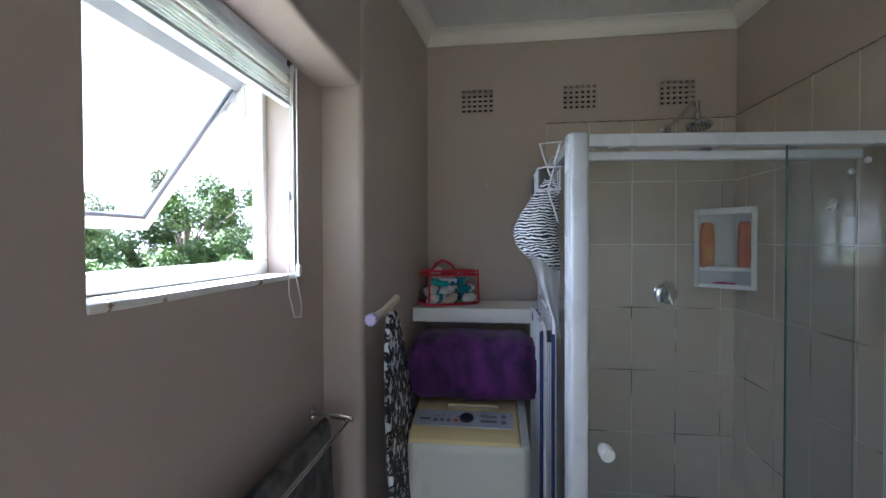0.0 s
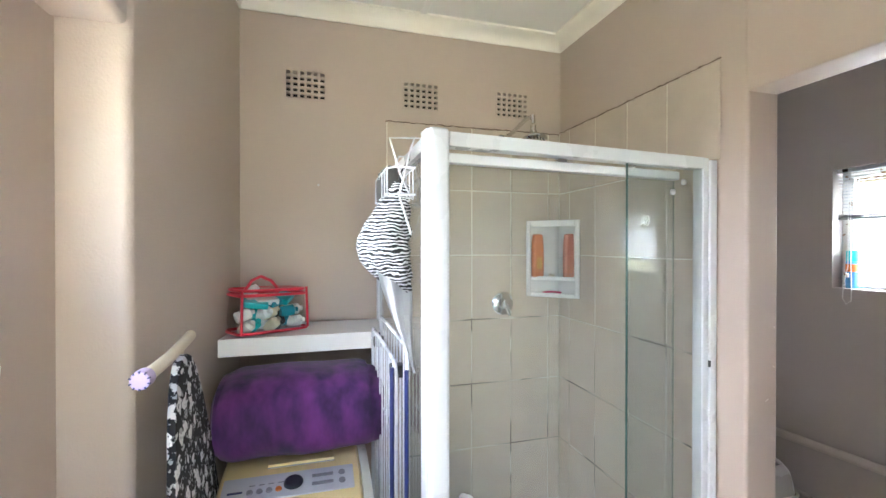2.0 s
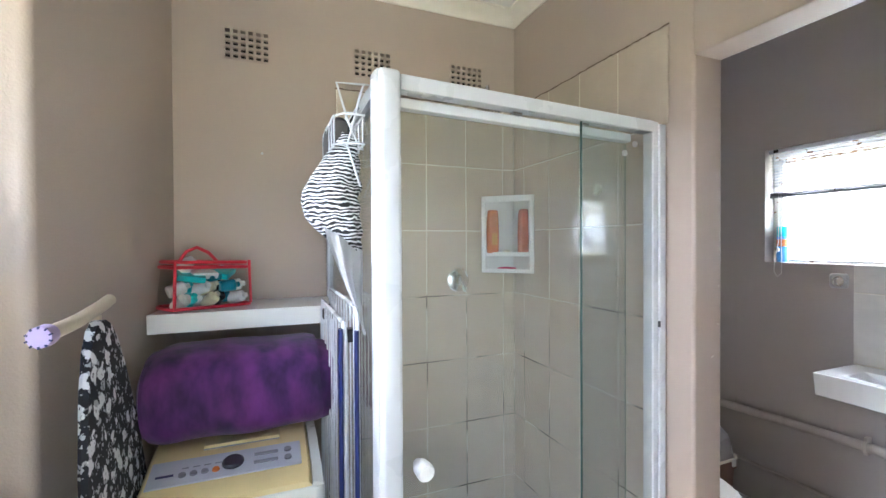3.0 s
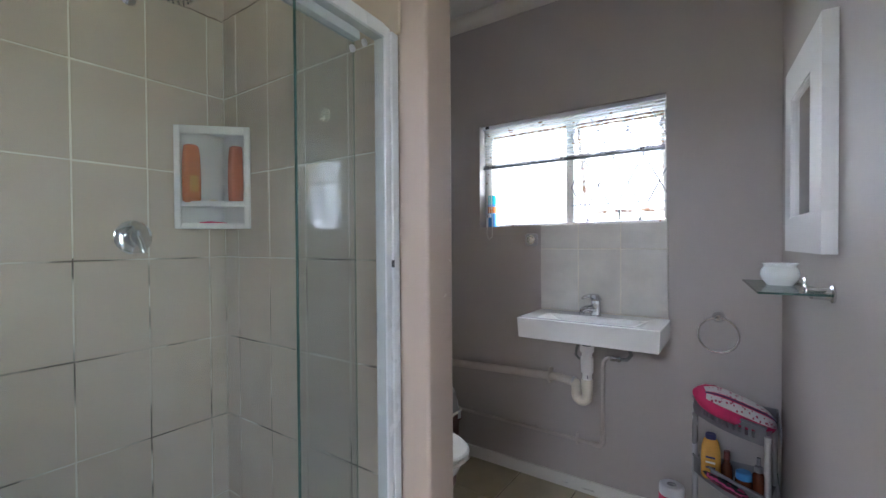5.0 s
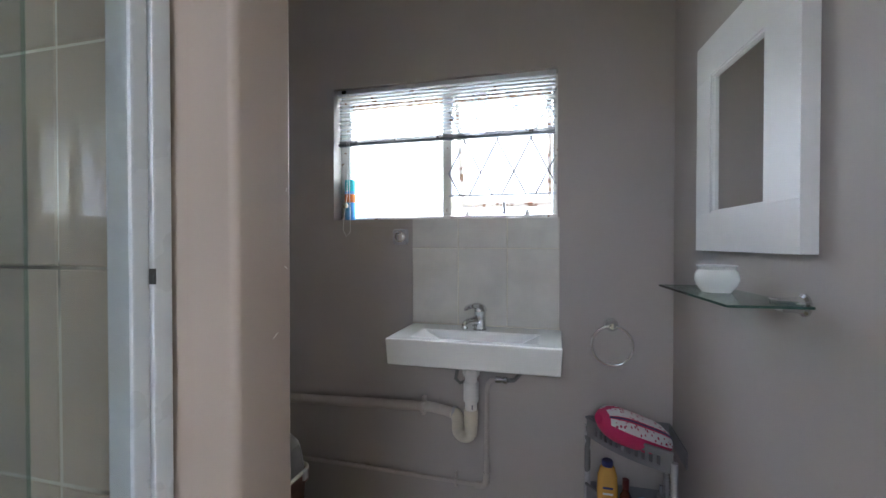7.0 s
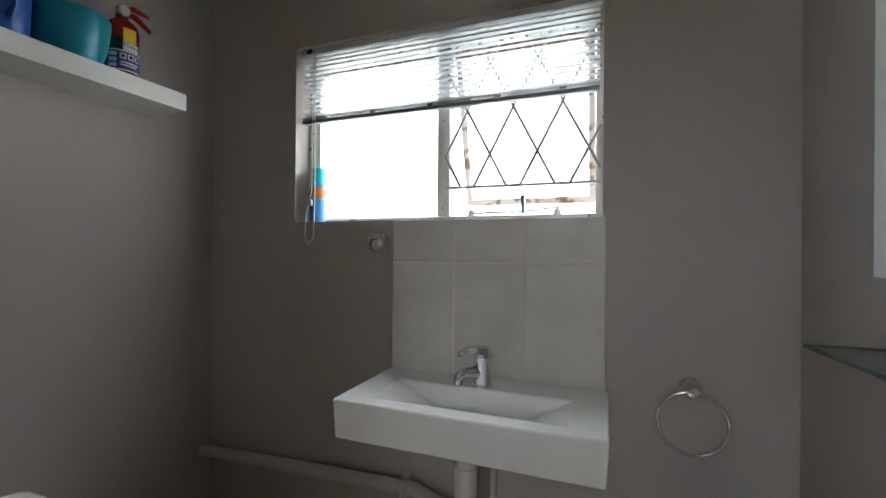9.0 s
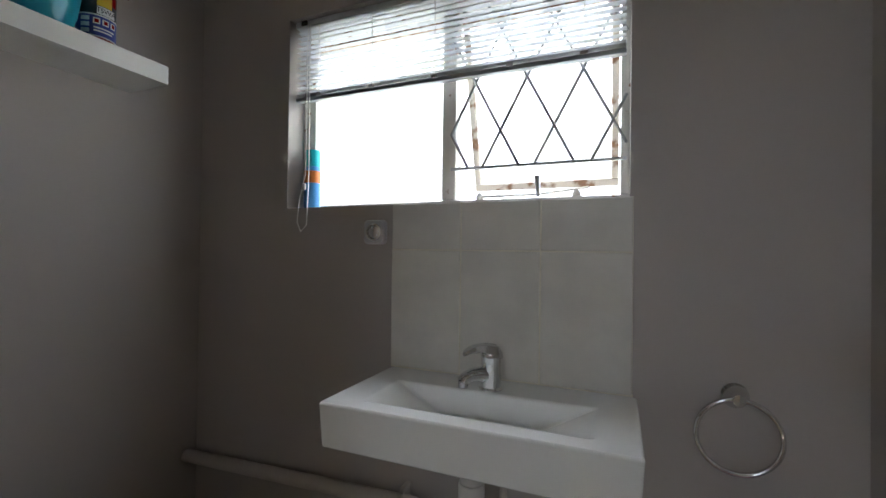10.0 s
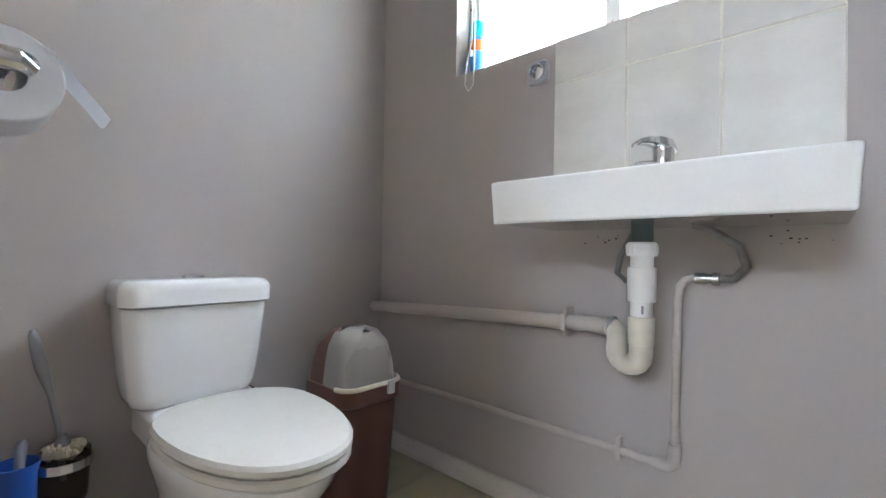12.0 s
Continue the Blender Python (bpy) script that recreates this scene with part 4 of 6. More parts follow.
def shower_head():
    h = thing("overhead_shower", (1.14, N, 2.2), "chrome overhead shower rose on a bent arm", "shower head")
    part("flange", lathe([(0.032, 0), (0.03, 0.008), (0.018, 0.016), (0.01, 0.018)], (1.137, N - 0.001, 2.2), 24, 'y', pose(0, 0, 0, 90)), CHROME, h)
    part("arm", tube([(1.137, N - 0.01, 2.2), (1.15, 2.53, 2.212), (1.163, 2.44, 2.242), (1.168, 2.40, 2.25), (1.172, 2.375, 2.245), (1.174, 2.365, 2.25), (1.174, 2.362, 2.215)], 0.0095, 12), CHROME, h)
    part("joint", lathe([(0.013, 0), (0.016, 0.012), (0.012, 0.03), (0.014, 0.04)], (1.174, 2.362, 2.165), 16), CHROME, h)
    part("rose", lathe([(0, -0.006), (0.05, -0.004), (0.056, 0.004), (0.05, 0.014), (0.022, 0.024), (0.014, 0.03)], (1.176, 2.355, 2.138), 28, 'z', pose(0, 0, 0, -8)), CHROME, h)
    noz = bmesh.new()
    for r, c in ((0.015, 6), (0.03, 12), (0.042, 18)):
        for k in range(c):
            a = 2 * math.pi * k / c
            add_box(noz, r * math.cos(a) - 0.002, r * math.cos(a) + 0.002, r * math.sin(a) - 0.002, r * math.sin(a) + 0.002, -0.0065, -0.004, 0, 1, Matrix.Translation((1.176, 2.355, 2.138)) @ pose(0, 0, 0, -8))
    part("nozzles", noz, BLACK, h)


shower_head()


def mixer_valve():
    v = thing("shower_mixer", (1.141, N - 0.012, 1.379), "chrome round shower mixer with a lever", "shower mixer")
    t = Matrix.Translation((1.141, N - 0.012, 1.379)) @ pose(0, 0, 0, 90)
    part("plate", lathe([(0.058, 0), (0.058, 0.004), (0.05, 0.01), (0.03, 0.013)], (0, 0, 0), 32, 'z', t), CHROME, v)
    part("body", lathe([(0.03, 0.01), (0.028, 0.03), (0.024, 0.05), (0, 0.052)], (0, 0, 0), 24, 'z', t), CHROME, v)
    part("lever", tube([(1.141, N - 0.055, 1.376), (1.145, N - 0.07, 1.35), (1.15, N - 0.08, 1.325)], [0.012, 0.01, 0.008], 10), CHROME, v)


mixer_valve()


def corner_caddy():
    """White plastic corner unit with two openings."""
    c = thing("corner_caddy", (1.40, 2.56, 1.41), "white plastic corner caddy with two shelves on the tiles", "shower caddy")
    A, B = Vector((1.275, N - 0.013, 0)), Vector((1.462, 2.435, 0))
    zs = (1.412, 1.495, 1.508, 1.77)
    d = (B - A).normalized()
    nrm = Vector((d.y, -d.x, 0))
    if nrm.y > 0:
        nrm = -nrm
    ang = math.degrees(math.atan2(d.y, d.x))
    m = Matrix.Translation(A) @ pose(0, 0, 0, 0, 0, ang)
    L = (B - A).length
    fr = bmesh.new()
    for q in ((0, 0.022, 1.412, 1.795), (L - 0.022, L, 1.412, 1.795), (0.023, L - 0.023, 1.765, 1.795), (0.023, L - 0.023, 1.412, 1.432), (0.023, L - 0.023, 1.495, 1.515)):
        add_box(fr, q[0], q[1], -0.008, 0.006, q[2], q[3], 0.003, 2, m)
    part("front_frame", fr, WHITE, c)
    apex = (1.461, N - 0.0135)
    tri = [(A.x + 0.012, A.y - 0.004), (B.x - 0.004, B.y + 0.012), apex]
    for z in (1.414, 1.499, 1.782):
        part("shelf", prism(tri, z, z + 0.01), WHITE, c, "", False)
    part("back_panel", box(A.x + 0.012, 1.461, N - 0.018, N - 0.0135, 1.425, 1.782), WHITE, c, "", False)
    part("side_panel", box(1.456, 1.4605, B.y + 0.012, N - 0.019, 1.425, 1.782), WHITE, c, "", False)
    for k, (x, y) in enumerate(((1.322, 2.594), (1.442, 2.494))):
        b = thing("shampoo_bottle", (x, y, 1.509), ("orange", "coral")[k] + " shampoo bottle standing in the corner caddy", "bottle", "shampoo bottles")
        secs = [[(p[0], p[1], 1.509 + z) for p in rounded(x, y, 0.029 * w, 0.019 * w, 0.012, 0)] for w, z in ((0.9, 0), (1, 0.006), (1.05, 0.1), (0.97, 0.18), (0.85, 0.212), (0.6, 0.218))]
        part("body", loft(secs), (ORANGE, CORAL)[k], b)
        part("label", box(x - 0.014, x + 0.014, y - 0.0222, y - 0.0195, 1.55, 1.61, 0.0005), (GOLD, CORAL)[k], b)
    r = thing("razor", (1.39, 2.56, 1.425), "pink plastic razor lying on the lower caddy shelf", "razor")
    part("handle", tube([(1.34, 2.575, 1.432), (1.38, 2.565, 1.436), (1.41, 2.55, 1.434)], [0.005, 0.006, 0.004], 8), PINK, r)
    part("head", box(1.405, 1.425, 2.535, 2.56, 1.425, 1.437, 0.003), PINK, r)
    s = thing("soap", (1.385, 2.565, 1.509), "worn cream bar of soap", "soap")
    part("bar", box(1.37, 1.40, 2.55, 2.575, 1.509, 1.525, 0.007, 3), CREAM, s)


corner_caddy()


def tile_hook():
    h = thing("adhesive_hook", (XP0 - 0.012, 2.0, 1.755), "cream adhesive hook on the tiles", "hook")
    part("plate", lathe([(0.022, 0), (0.022, 0.004), (0.015, 0.006), (0, 0.006)], (XP0 - 0.0122, 2.0, 1.765), 20, 'x', pose(0, 0, 0, 0, -90)), CREAM, h)
    part("peg", tube([(XP0 - 0.015, 2.0, 1.762), (XP0 - 0.026, 2.0, 1.745), (XP0 - 0.034, 2.0, 1.75)], 0.005, 8), CREAM, h)


tile_hook()


def wire_caddy():
    """Wire basket hooked over the shower's side rail."""
    c = thing("wire_caddy", (0.48, 1.86, 1.62), "white wire caddy hooked over the shower rail", "wire caddy")
    xo, xi = 0.425, 0.494
    for y in (1.74, 1.98):
        part("hanger", tube([(0.544, y, 1.87), (0.544, y, 1.952), (0.498, y, 1.952), (0.49, y, 1.93), (0.458, y + 0.01, 1.80), (0.49, y + 0.01, 1.70)], 0.0032, 6), ALU, c)
    part("hanger", tube([(0.498, 1.74, 1.952), (0.43, 1.73, 1.945), (0.46, 1.75, 1.86), (0.49, 1.76, 1.80)], 0.003, 6), ALU, c)
    for z in (1.80, 1.87):
        part("rim", tube([(xi, 1.72, z), (xo + 0.02, 1.72, z), (xo, 1.75, z), (xo, 1.97, z), (xo + 0.02, 2.0, z), (xi, 2.0, z), (xi, 1.72, z)], 0.003, 6), ALU, c)
    for k in range(6):
        y = 1.74 + 0.048 * k
        part("wire", tube([(xo, y, 1.87), (xo, y, 1.80), (xi, y, 1.79), (xi, y, 1.87)], 0.0022, 6), ALU, c)


wire_caddy()


def zebra_bag():
    """Gathered drawstring bag: narrow neck, belly bulging away from the rail, puckered tip."""
    n, secs = 48, []
    shape = [(0, 0.05), (0.08, 0.062), (0.2, 0.088), (0.35, 0.12), (0.5, 0.143), (0.6, 0.146), (0.7, 0.136), (0.8, 0.11), (0.9, 0.076), (0.97, 0.045), (1, 0.02)]
    for i in range(37):
        u = i / 36
        k = max(q for q in range(len(shape) - 1) if shape[q][0] <= u)
        (ua, wa), (ub, wb) = shape[k], shape[k + 1]
        wide = wa + (wb - wa) * (u - ua) / (ub - ua)
        cx, cy = 0.497 - wide / 2, 1.83 - 0.03 * u
        ring = []
        for q in range(n):
            a = 2 * math.pi * q / n
            pucker = max(0, math.cos(a)) * 0.6 + 0.4
            fold = (0.005 * math.sin(a * 6 + 10 * u) + 0.003 * math.sin(a * 11 - 17 * u)) * pucker * min(1, wide / 0.1)
            fold += 0.004 * math.sin(34 * u + 2 * math.sin(a)) * max(0, math.cos(a))
            ring.append((min(0.502, cx + (wide / 2 + fold) * math.cos(a)), cy + (wide * 0.52 + 0.008 + fold) * math.sin(a), 1.838 - 0.30 * u + 0.008 * math.sin(2 * a)))
        secs.append(ring)
    b = thing("drawstring_bag", (0.45, 1.82, 1.54), "zebra print drawstring bag hanging from the wire caddy", "bag")
    part("pouch", loft(secs), ZEBRA, b)
    part("drawstring", tube([(0.468, 1.83, 1.83), (0.472, 1.80, 1.87), (0.488, 1.76, 1.90)], 0.003, 6), BLACK, b)
    m = thing("bath_mitt", (0.47, 1.95, 1.74), "dark grey bath mitt stuffed in the wire caddy", "bath mitt")
    part("cloth", loft([[(0.455 + hx * math.cos(a) + 0.006 * math.sin(4 * a), 1.88 + hy * math.sin(a), z + 0.035) for a in [2 * math.pi * k / 20 for k in range(20)]] for hx, hy, z in ((0.02, 0.05, 1.725), (0.032, 0.07, 1.76), (0.035, 0.075, 1.80), (0.028, 0.06, 1.845), (0.01, 0.03, 1.862))]), MITT, m)


zebra_bag()


def hanging_cloth():
    """White cloth draped from the caddy down over the airer."""
    bm = bmesh.new()
    rows = []
    for i in range(21):
        u = i / 20
        z = 1.60 - 0.25 * u
        row = []
        for k in range(15):
            v = k / 14
            near = 0.398 + 0.092 * u ** 1.15
            x = near + (0.498 - near) * v
            y = 1.725 + 0.06 * v + 0.012 * math.sin(v * 11 + u * 3) - 0.02 * u
            row.append(bm.verts.new((x, y, z - 0.06 * v * (1 - u) - 0.02 * u * math.sin(v * 3))))
        rows.append(row)
    for p, q in zip(rows, rows[1:]):
        for k in range(14):
            bm.faces.new((p[k], p[k + 1], q[k + 1], q[k]))
    bmesh.ops.solidify(bm, geom=bm.faces, thickness=0.003)
    c = part("white_cloth", bm, CLOTH_WHITE)
    tagged(c, "white cloth hanging below the zebra print bag", "cloth")


hanging_cloth()

# ---- toilet room: window and blind ----


def window_east():
    y0, y1, z0, z1, x = 1.20, 2.235, 1.448, 2.07, 2.945
    w = thing("window_2", (x, 1.72, z0), "old white steel window with a frosted pane, burglar bars and an open sash", "window", "", "structure")
    f = bmesh.new()
    mid0, mid1 = 1.672, 1.716
    add_box(f, x - 0.015, x + 0.03, y0, y1, z0, z0 + 0.016, 0.003)
    add_box(f, x - 0.015, x + 0.03, y0, y1, z1 - 0.05, z1, 0.003)
    add_box(f, x - 0.015, x + 0.03, y0, y0 + 0.022, z0 + 0.017, z1 - 0.051, 0.003)
    add_box(f, x - 0.015, x + 0.03, y1 - 0.05, y1, z0 + 0.017, z1 - 0.051, 0.003)
    add_box(f, x - 0.018, x + 0.03, mid0, mid1, z0 + 0.017, z1 - 0.051, 0.004)
    part("window_frame", f, WORN, w)
    part("putty", box(x + 0.002, x + 0.02, mid1 + 0.001, y1 - 0.051, z1 - 0.075, z1 - 0.051, 0.003), RUST, w, "rusty crumbling putty")
    part("pane", box(x + 0.008, x + 0.012, mid1 + 0.001, y1 - 0.051, z0 + 0.017, z1 - 0.051), FROST, w, "frosted glass").visible_shadow = False
    h = Matrix.Translation((x + 0.012, 0, z1 - 0.054)) @ pose(0, 0, 0, 0, -17, 0)
    a, b, L, t = y0 + 0.026, mid0 - 0.004, 0.525, 0.02
    s = bmesh.new()
    for q in ((a, b, -0.022, 0), (a, b, -L, -L + 0.022), (a, a + 0.02, -L + 0.023, -0.023), (b - 0.02, b, -L + 0.023, -0.023)):
        add_box(s, 0, t, q[0], q[1], q[2], q[3], 0.002, 1, h)
    sash = part("sash", s, SASH, w, "chipped white steel sash")
    part("pane", box(0.008, 0.012, a + 0.021, b - 0.021, -L + 0.023, -0.023, 0, 1, h), FROST, sash).visible_shadow = False
    part("putty", box(-0.003, 0.006, a, b, -0.03, -0.003, 0.002, 1, h), RUST, sash, "rusty crumbling putty")
    part("handle", tube([(x - 0.012, 1.43, z0 + 0.02), (x - 0.02, 1.43, z0 + 0.04), (x - 0.018, 1.432, z0 + 0.075)], [0.007, 0.007, 0.009], 8), STEEL, w)
    part("stay_bar", tube([(x - 0.012, 1.60, z0 + 0.024), (x + 0.02, 1.43, z0 + 0.03), (x + 0.03, 1.30, z0 + 0.045)], 0.004, 6), WORN, w)
    for y in (1.60, 1.33):
        part("stay_peg", lathe([(0.012, 0), (0.012, 0.008), (0.005, 0.02), (0, 0.02)], (x - 0.004, y, z0 + 0.0165), 12), WORN, w)
    # burglar bars
    gx = x - 0.022
    gb = bmesh.new()
    ga, gc, gz = y0 + 0.008, mid0 + 0.012, 1.555
    add_box(gb, gx - 0.003, gx + 0.003, ga, gc, gz - 0.004, gz + 0.004)
    part("grille_rail", gb, ALU, w)
    top, sl = z1 - 0.052, 1.93
    for k in range(-5, 6):
        for sgn in (1, -1):
            yc = 1.536 + 0.148 * k
            at = [yc + sgn * (zz - 1.657) / sl for zz in (gz, top)]
            ya, yb = max(min(at), ga), min(max(at), gc)
            if yb - ya < 0.02:
                continue
            part("grille_bar", tube([(gx, q, 1.657 + sgn * sl * (q - yc)) for q in (ya, yb)], 0.0045, 6), BAR_BACKLIT, w)


def blind_east():
    x, y0, y1 = 2.885, 1.207, 2.226
    b = thing("venetian_blind", (x, 1.72, 1.80), "white venetian blind half lowered with its slats open", "blind", "blinds")
    part("headrail", box(x - 0.014, x + 0.014, y0, y1, 2.048, 2.068, 0.002), ALU, b)
    for i in range(13):
        s = bmesh.new()
        z = 2.034 - 0.0165 * i
        slat(s, x, y0 + 0.004, y1 - 0.004, z, 2, 0.022)
        part("slat", s, ALU, b)
    # Gathered white slats coloured grey: their backlit shade is put into the colour.
    for i in range(5):
        st = bmesh.new()
        slat(st, x, y0 + 0.004, y1 - 0.004, 1.828 - 0.0022 * i, 2, 0.023)
        part("stacked_slat", st, GREY_PLASTIC, b)
    part("bottom_rail", box(x - 0.011, x + 0.011, y0 + 0.003, y1 - 0.003, 1.802, 1.816, 0.003), GREY_PLASTIC, b, "grey bottom rail")
    for y in (1.31, 1.50, 1.72, 1.93, 2.13):
        part("ladder_cord", tube([(x - 0.012, y, 2.05), (x - 0.012, y, 1.815)], 0.0008, 4), PVC, b)
        part("cord_clip", box(x - 0.014, x - 0.010, y - 0.010, y + 0.010, 1.812, 1.824, 0.002), STEEL, b)
    part("cord_lock", box(x - 0.019, x - 0.0142, y1 - 0.05, y1 - 0.026, 2.05, 2.066, 0.002), BLACK, b)
    cx, cy = x - 0.018, y1 - 0.055
    part("pull_cord", tube([(cx, cy, 2.05), (cx - 0.002, cy, 1.56), (cx - 0.02, cy + 0.008, 1.47), (cx - 0.032, cy + 0.005, 1.40), (cx - 0.034, cy - 0.012, 1.37), (cx - 0.032, cy - 0.032, 1.39), (cx - 0.02, cy - 0.026, 1.47), (cx, cy - 0.012, 1.56), (cx, cy - 0.008, 2.05)], 0.0018, 6), PVC, b)
    part("cord_joiner", lathe([(0, 0), (0.007, 0.002), (0.007, 0.02), (0, 0.024)], (cx - 0.01, cy - 0.002, 1.505), 10), PVC, b)


window_east()
blind_east()


def aerosol_can():
    x, y, z = 2.905, 2.175, 1.449
    a = thing("aerosol_can", (x, y, z), "blue aerosol can with an aqua cap on the window sill", "aerosol can")
    part("body", lathe([(0, 0), (0.025, 0), (0.0265, 0.006), (0.0265, 0.135), (0.022, 0.145), (0, 0.145)], (x, y, z), 20), SKYBLUE, a)
    part("band", lathe([(0.0268, 0.085), (0.0268, 0.125)], (x, y, z), 20), ORANGE, a)
    part("cap", lathe([(0.0255, 0.14), (0.0255, 0.185), (0.023, 0.195), (0, 0.196)], (x, y, z), 20), AQUA, a)


aerosol_can()

# ---- basin and plumbing ----


def basin():
    x0, x1, y0, y1, z0, z1 = 2.52, XE, 1.180, 1.834, 0.875, 0.977
    b = thing("wash_basin", (2.69, 1.51, z0), "white ceramic rectangular wall-hung wash basin", "basin")
    bm = bmesh.new()

    def ring(ax, bx, ay, by, z):
        return [bm.verts.new(p) for p in ((ax, ay, z), (bx, ay, z), (bx, by, z), (ax, by, z))]
    low = ring(x0 + 0.006, x1 - 0.002, y0 + 0.006, y1 - 0.006, z0)
    top = ring(x0, x1 - 0.002, y0, y1, z1)
    rim = ring(x0 + 0.055, x1 - 0.115, y0 + 0.085, y1 - 0.085, z1 - 0.002)
    bowl = ring(x0 + 0.085, x1 - 0.125, y0 + 0.20, y1 - 0.20, z1 - 0.066)
    for a, c in ((low, top), (top, rim), (rim, bowl)):
        for k in range(4):
            bm.faces.new((a[k], a[(k + 1) % 4], c[(k + 1) % 4], c[k]))
    bm.faces.new(bowl)
    bm.faces.new(low)
    es = [e for e in bm.edges]
    bmesh.ops.bevel(bm, geom=es, offset=0.006, segments=3, affect='EDGES', profile=0.5)
    part("bowl", bm, PORCELAIN, b, "", False)
    part("waste_ring", lathe([(0, 0.002), (0.016, 0.002), (0.022, 0.004), (0.024, 0.0)], (x0 + 0.15, 1.51, z1 - 0.067), 20), CHROME, b)
    seal = bmesh.new()
    add_tube(seal, [(XE - 0.004, y0 + 0.01, z1 + 0.002), (XE - 0.004, 1.5, z1 + 0.003), (XE - 0.004, y1 - 0.01, z1 + 0.002)], 0.004, 6)
    part("silicone_seal", seal, PVC_OLD, b)


basin()


def tap():
    x, y, z = 2.775, 1.513, 0.974
    t = thing("mixer_tap", (x, y, z), "chrome single-lever basin mixer tap swung to one side", "tap")
    swing = Matrix.Translation((x, y, z)) @ pose(0, 0, 0, 0, 0, -44)
    part("base", lathe([(0.029, 0), (0.029, 0.004), (0.025, 0.008), (0.0235, 0.055), (0.0245, 0.078), (0.0255, 0.083), (0.0225, 0.096), (0.012, 0.105), (0, 0.107)], (x, y, z), 28), CHROME, t)
    spout = tube([(0, 0, 0.034), (-0.03, 0, 0.040), (-0.055, 0, 0.040), (-0.072, 0, 0.034), (-0.078, 0, 0.026)], [0.019, 0.018, 0.016, 0.0145, 0.0135], 16)
    bmesh.ops.transform(spout, matrix=swing, verts=spout.verts)
    part("spout", spout, CHROME, t)
    part("aerator", lathe([(0.0, 0), (0.011, 0), (0.0125, 0.004), (0.0125, 0.016), (0.011, 0.018)], (0, 0, 0), 18, 'z', swing @ Matrix.Translation((-0.076, 0, 0.012))), STEEL, t)
    lever = loft([[swing @ Vector((dx, w * c, h + v)) for c, v in ((-1, 0), (-0.8, th), (0, th * 1.25), (0.8, th), (1, 0), (0.6, -0.005), (-0.6, -0.005))] for dx, h, w, th in ((0.026, 0.078, 0.014, 0.012), (0.012, 0.084, 0.0245, 0.021), (-0.015, 0.092, 0.0245, 0.019), (-0.04, 0.099, 0.018, 0.012), (-0.056, 0.099, 0.0145, 0.009), (-0.070, 0.095, 0.0115, 0.006), (-0.075, 0.092, 0.007, 0.004))])
    part("lever", lever, CHROME, t)


tap()


def plumbing():
    px, py = 2.70, 1.535
    d = thing("basin_trap", (px, py, 0.5), "white plastic waste pipe and bottle bend under the basin", "waste pipe")
    part("tail", lathe([(0.024, 0), (0.024, 0.06)], (px, py, 0.818), 20), surface("grey_green_pvc", (0.09, 0.12, 0.12), 0.4, bump=0.0), d, "grey waste tail")
    part("nut", lathe([(0.02, 0), (0.031, 0), (0.0325, 0.004), (0.0325, 0.027), (0.029, 0.032), (0.02, 0.032)], (px, py, 0.803), 28), PVC, d)
    ribs = bmesh.new()
    for k in range(16):
        add_box(ribs, 0.031, 0.0345, -0.0022, 0.0022, 0.808, 0.83, 0, 1, Matrix.Translation((px, py, 0)) @ pose(0, 0, 0, 0, 0, 22.5 * k))
    part("nut_ribs", ribs, PVC, d, "", False)
    part("upper_pipe", lathe([(0.0245, 0), (0.0245, 0.06)], (px, py, 0.745), 24), PVC, d)
    part("sleeve", lathe([(0.0245, 0), (0.0295, 0.0), (0.0305, 0.003), (0.0305, 0.075), (0.0295, 0.078), (0.0245, 0.078)], (px, py, 0.70), 24), PVC, d)
    part("lower_pipe", lathe([(0.0238, 0), (0.0238, 0.06)], (px, py, 0.645), 24), PVC, d)
    part("pipe_stamp", box(px - 0.0245, px - 0.0236, py - 0.012, py - 0.007, 0.674, 0.692), BTN, d)
    part("socket", lathe([(0.0245, 0), (0.0275, 0.004), (0.0285, 0.05), (0.0290, 0.062), (0.0275, 0.066), (0.024, 0.066)], (px, py, 0.60), 24), PVC_OLD, d, "yellowed plastic socket")
    bend = [(px, py, 0.62), (px, py, 0.59)] + [(px + 0.01 * k / 8, py + 0.028 - 0.028 * math.cos(math.pi * k / 8), 0.578 - 0.026 * math.sin(math.pi * k / 8)) for k in range(9)] + [(px + 0.02, py + 0.058, 0.60), (px + 0.032, py + 0.064, 0.615), (px + 0.05, py + 0.078, 0.622)]
    part("u_bend", tube(bend, 0.0255, 18), PVC_OLD, d, "yellowed plastic bend")
    part("clamp", lathe([(0.026, 0), (0.03, 0.0), (0.03, 0.012), (0.026, 0.012)], (px + 0.05, py + 0.076, 0.622), 18, 'y', pose(0, 0, 0, -90)), STEEL, d)
    xw = XE - 0.036
    w = thing("waste_pipe", (xw, 2.2, 0.55), "wall-coloured painted waste pipe along the wall", "pipe")
    part("pipe", tube([(px + 0.05, py + 0.078, 0.622), (px + 0.075, 1.67, 0.622), (xw, 1.74, 0.613), (xw, 2.1, 0.600), (xw, N, 0.578)], 0.0215, 14), PIPE, w)
    for y in (1.775,):
        part("clip", box(xw - 0.024, XE, y - 0.008, y + 0.008, 0.588, 0.638, 0.006), PIPE, w)
        part("clip_lug", box(xw - 0.006, XE, y - 0.007, y + 0.007, 0.636, 0.654, 0.003), PIPE, w)
        part("clip_lug", box(xw - 0.006, XE, y - 0.007, y + 0.007, 0.572, 0.590, 0.003), PIPE, w)
    xs = XE - 0.022
    s = thing("supply_pipe", (xs, 1.5, 0.3), "thin wall-coloured water pipe rising to the basin", "pipe")
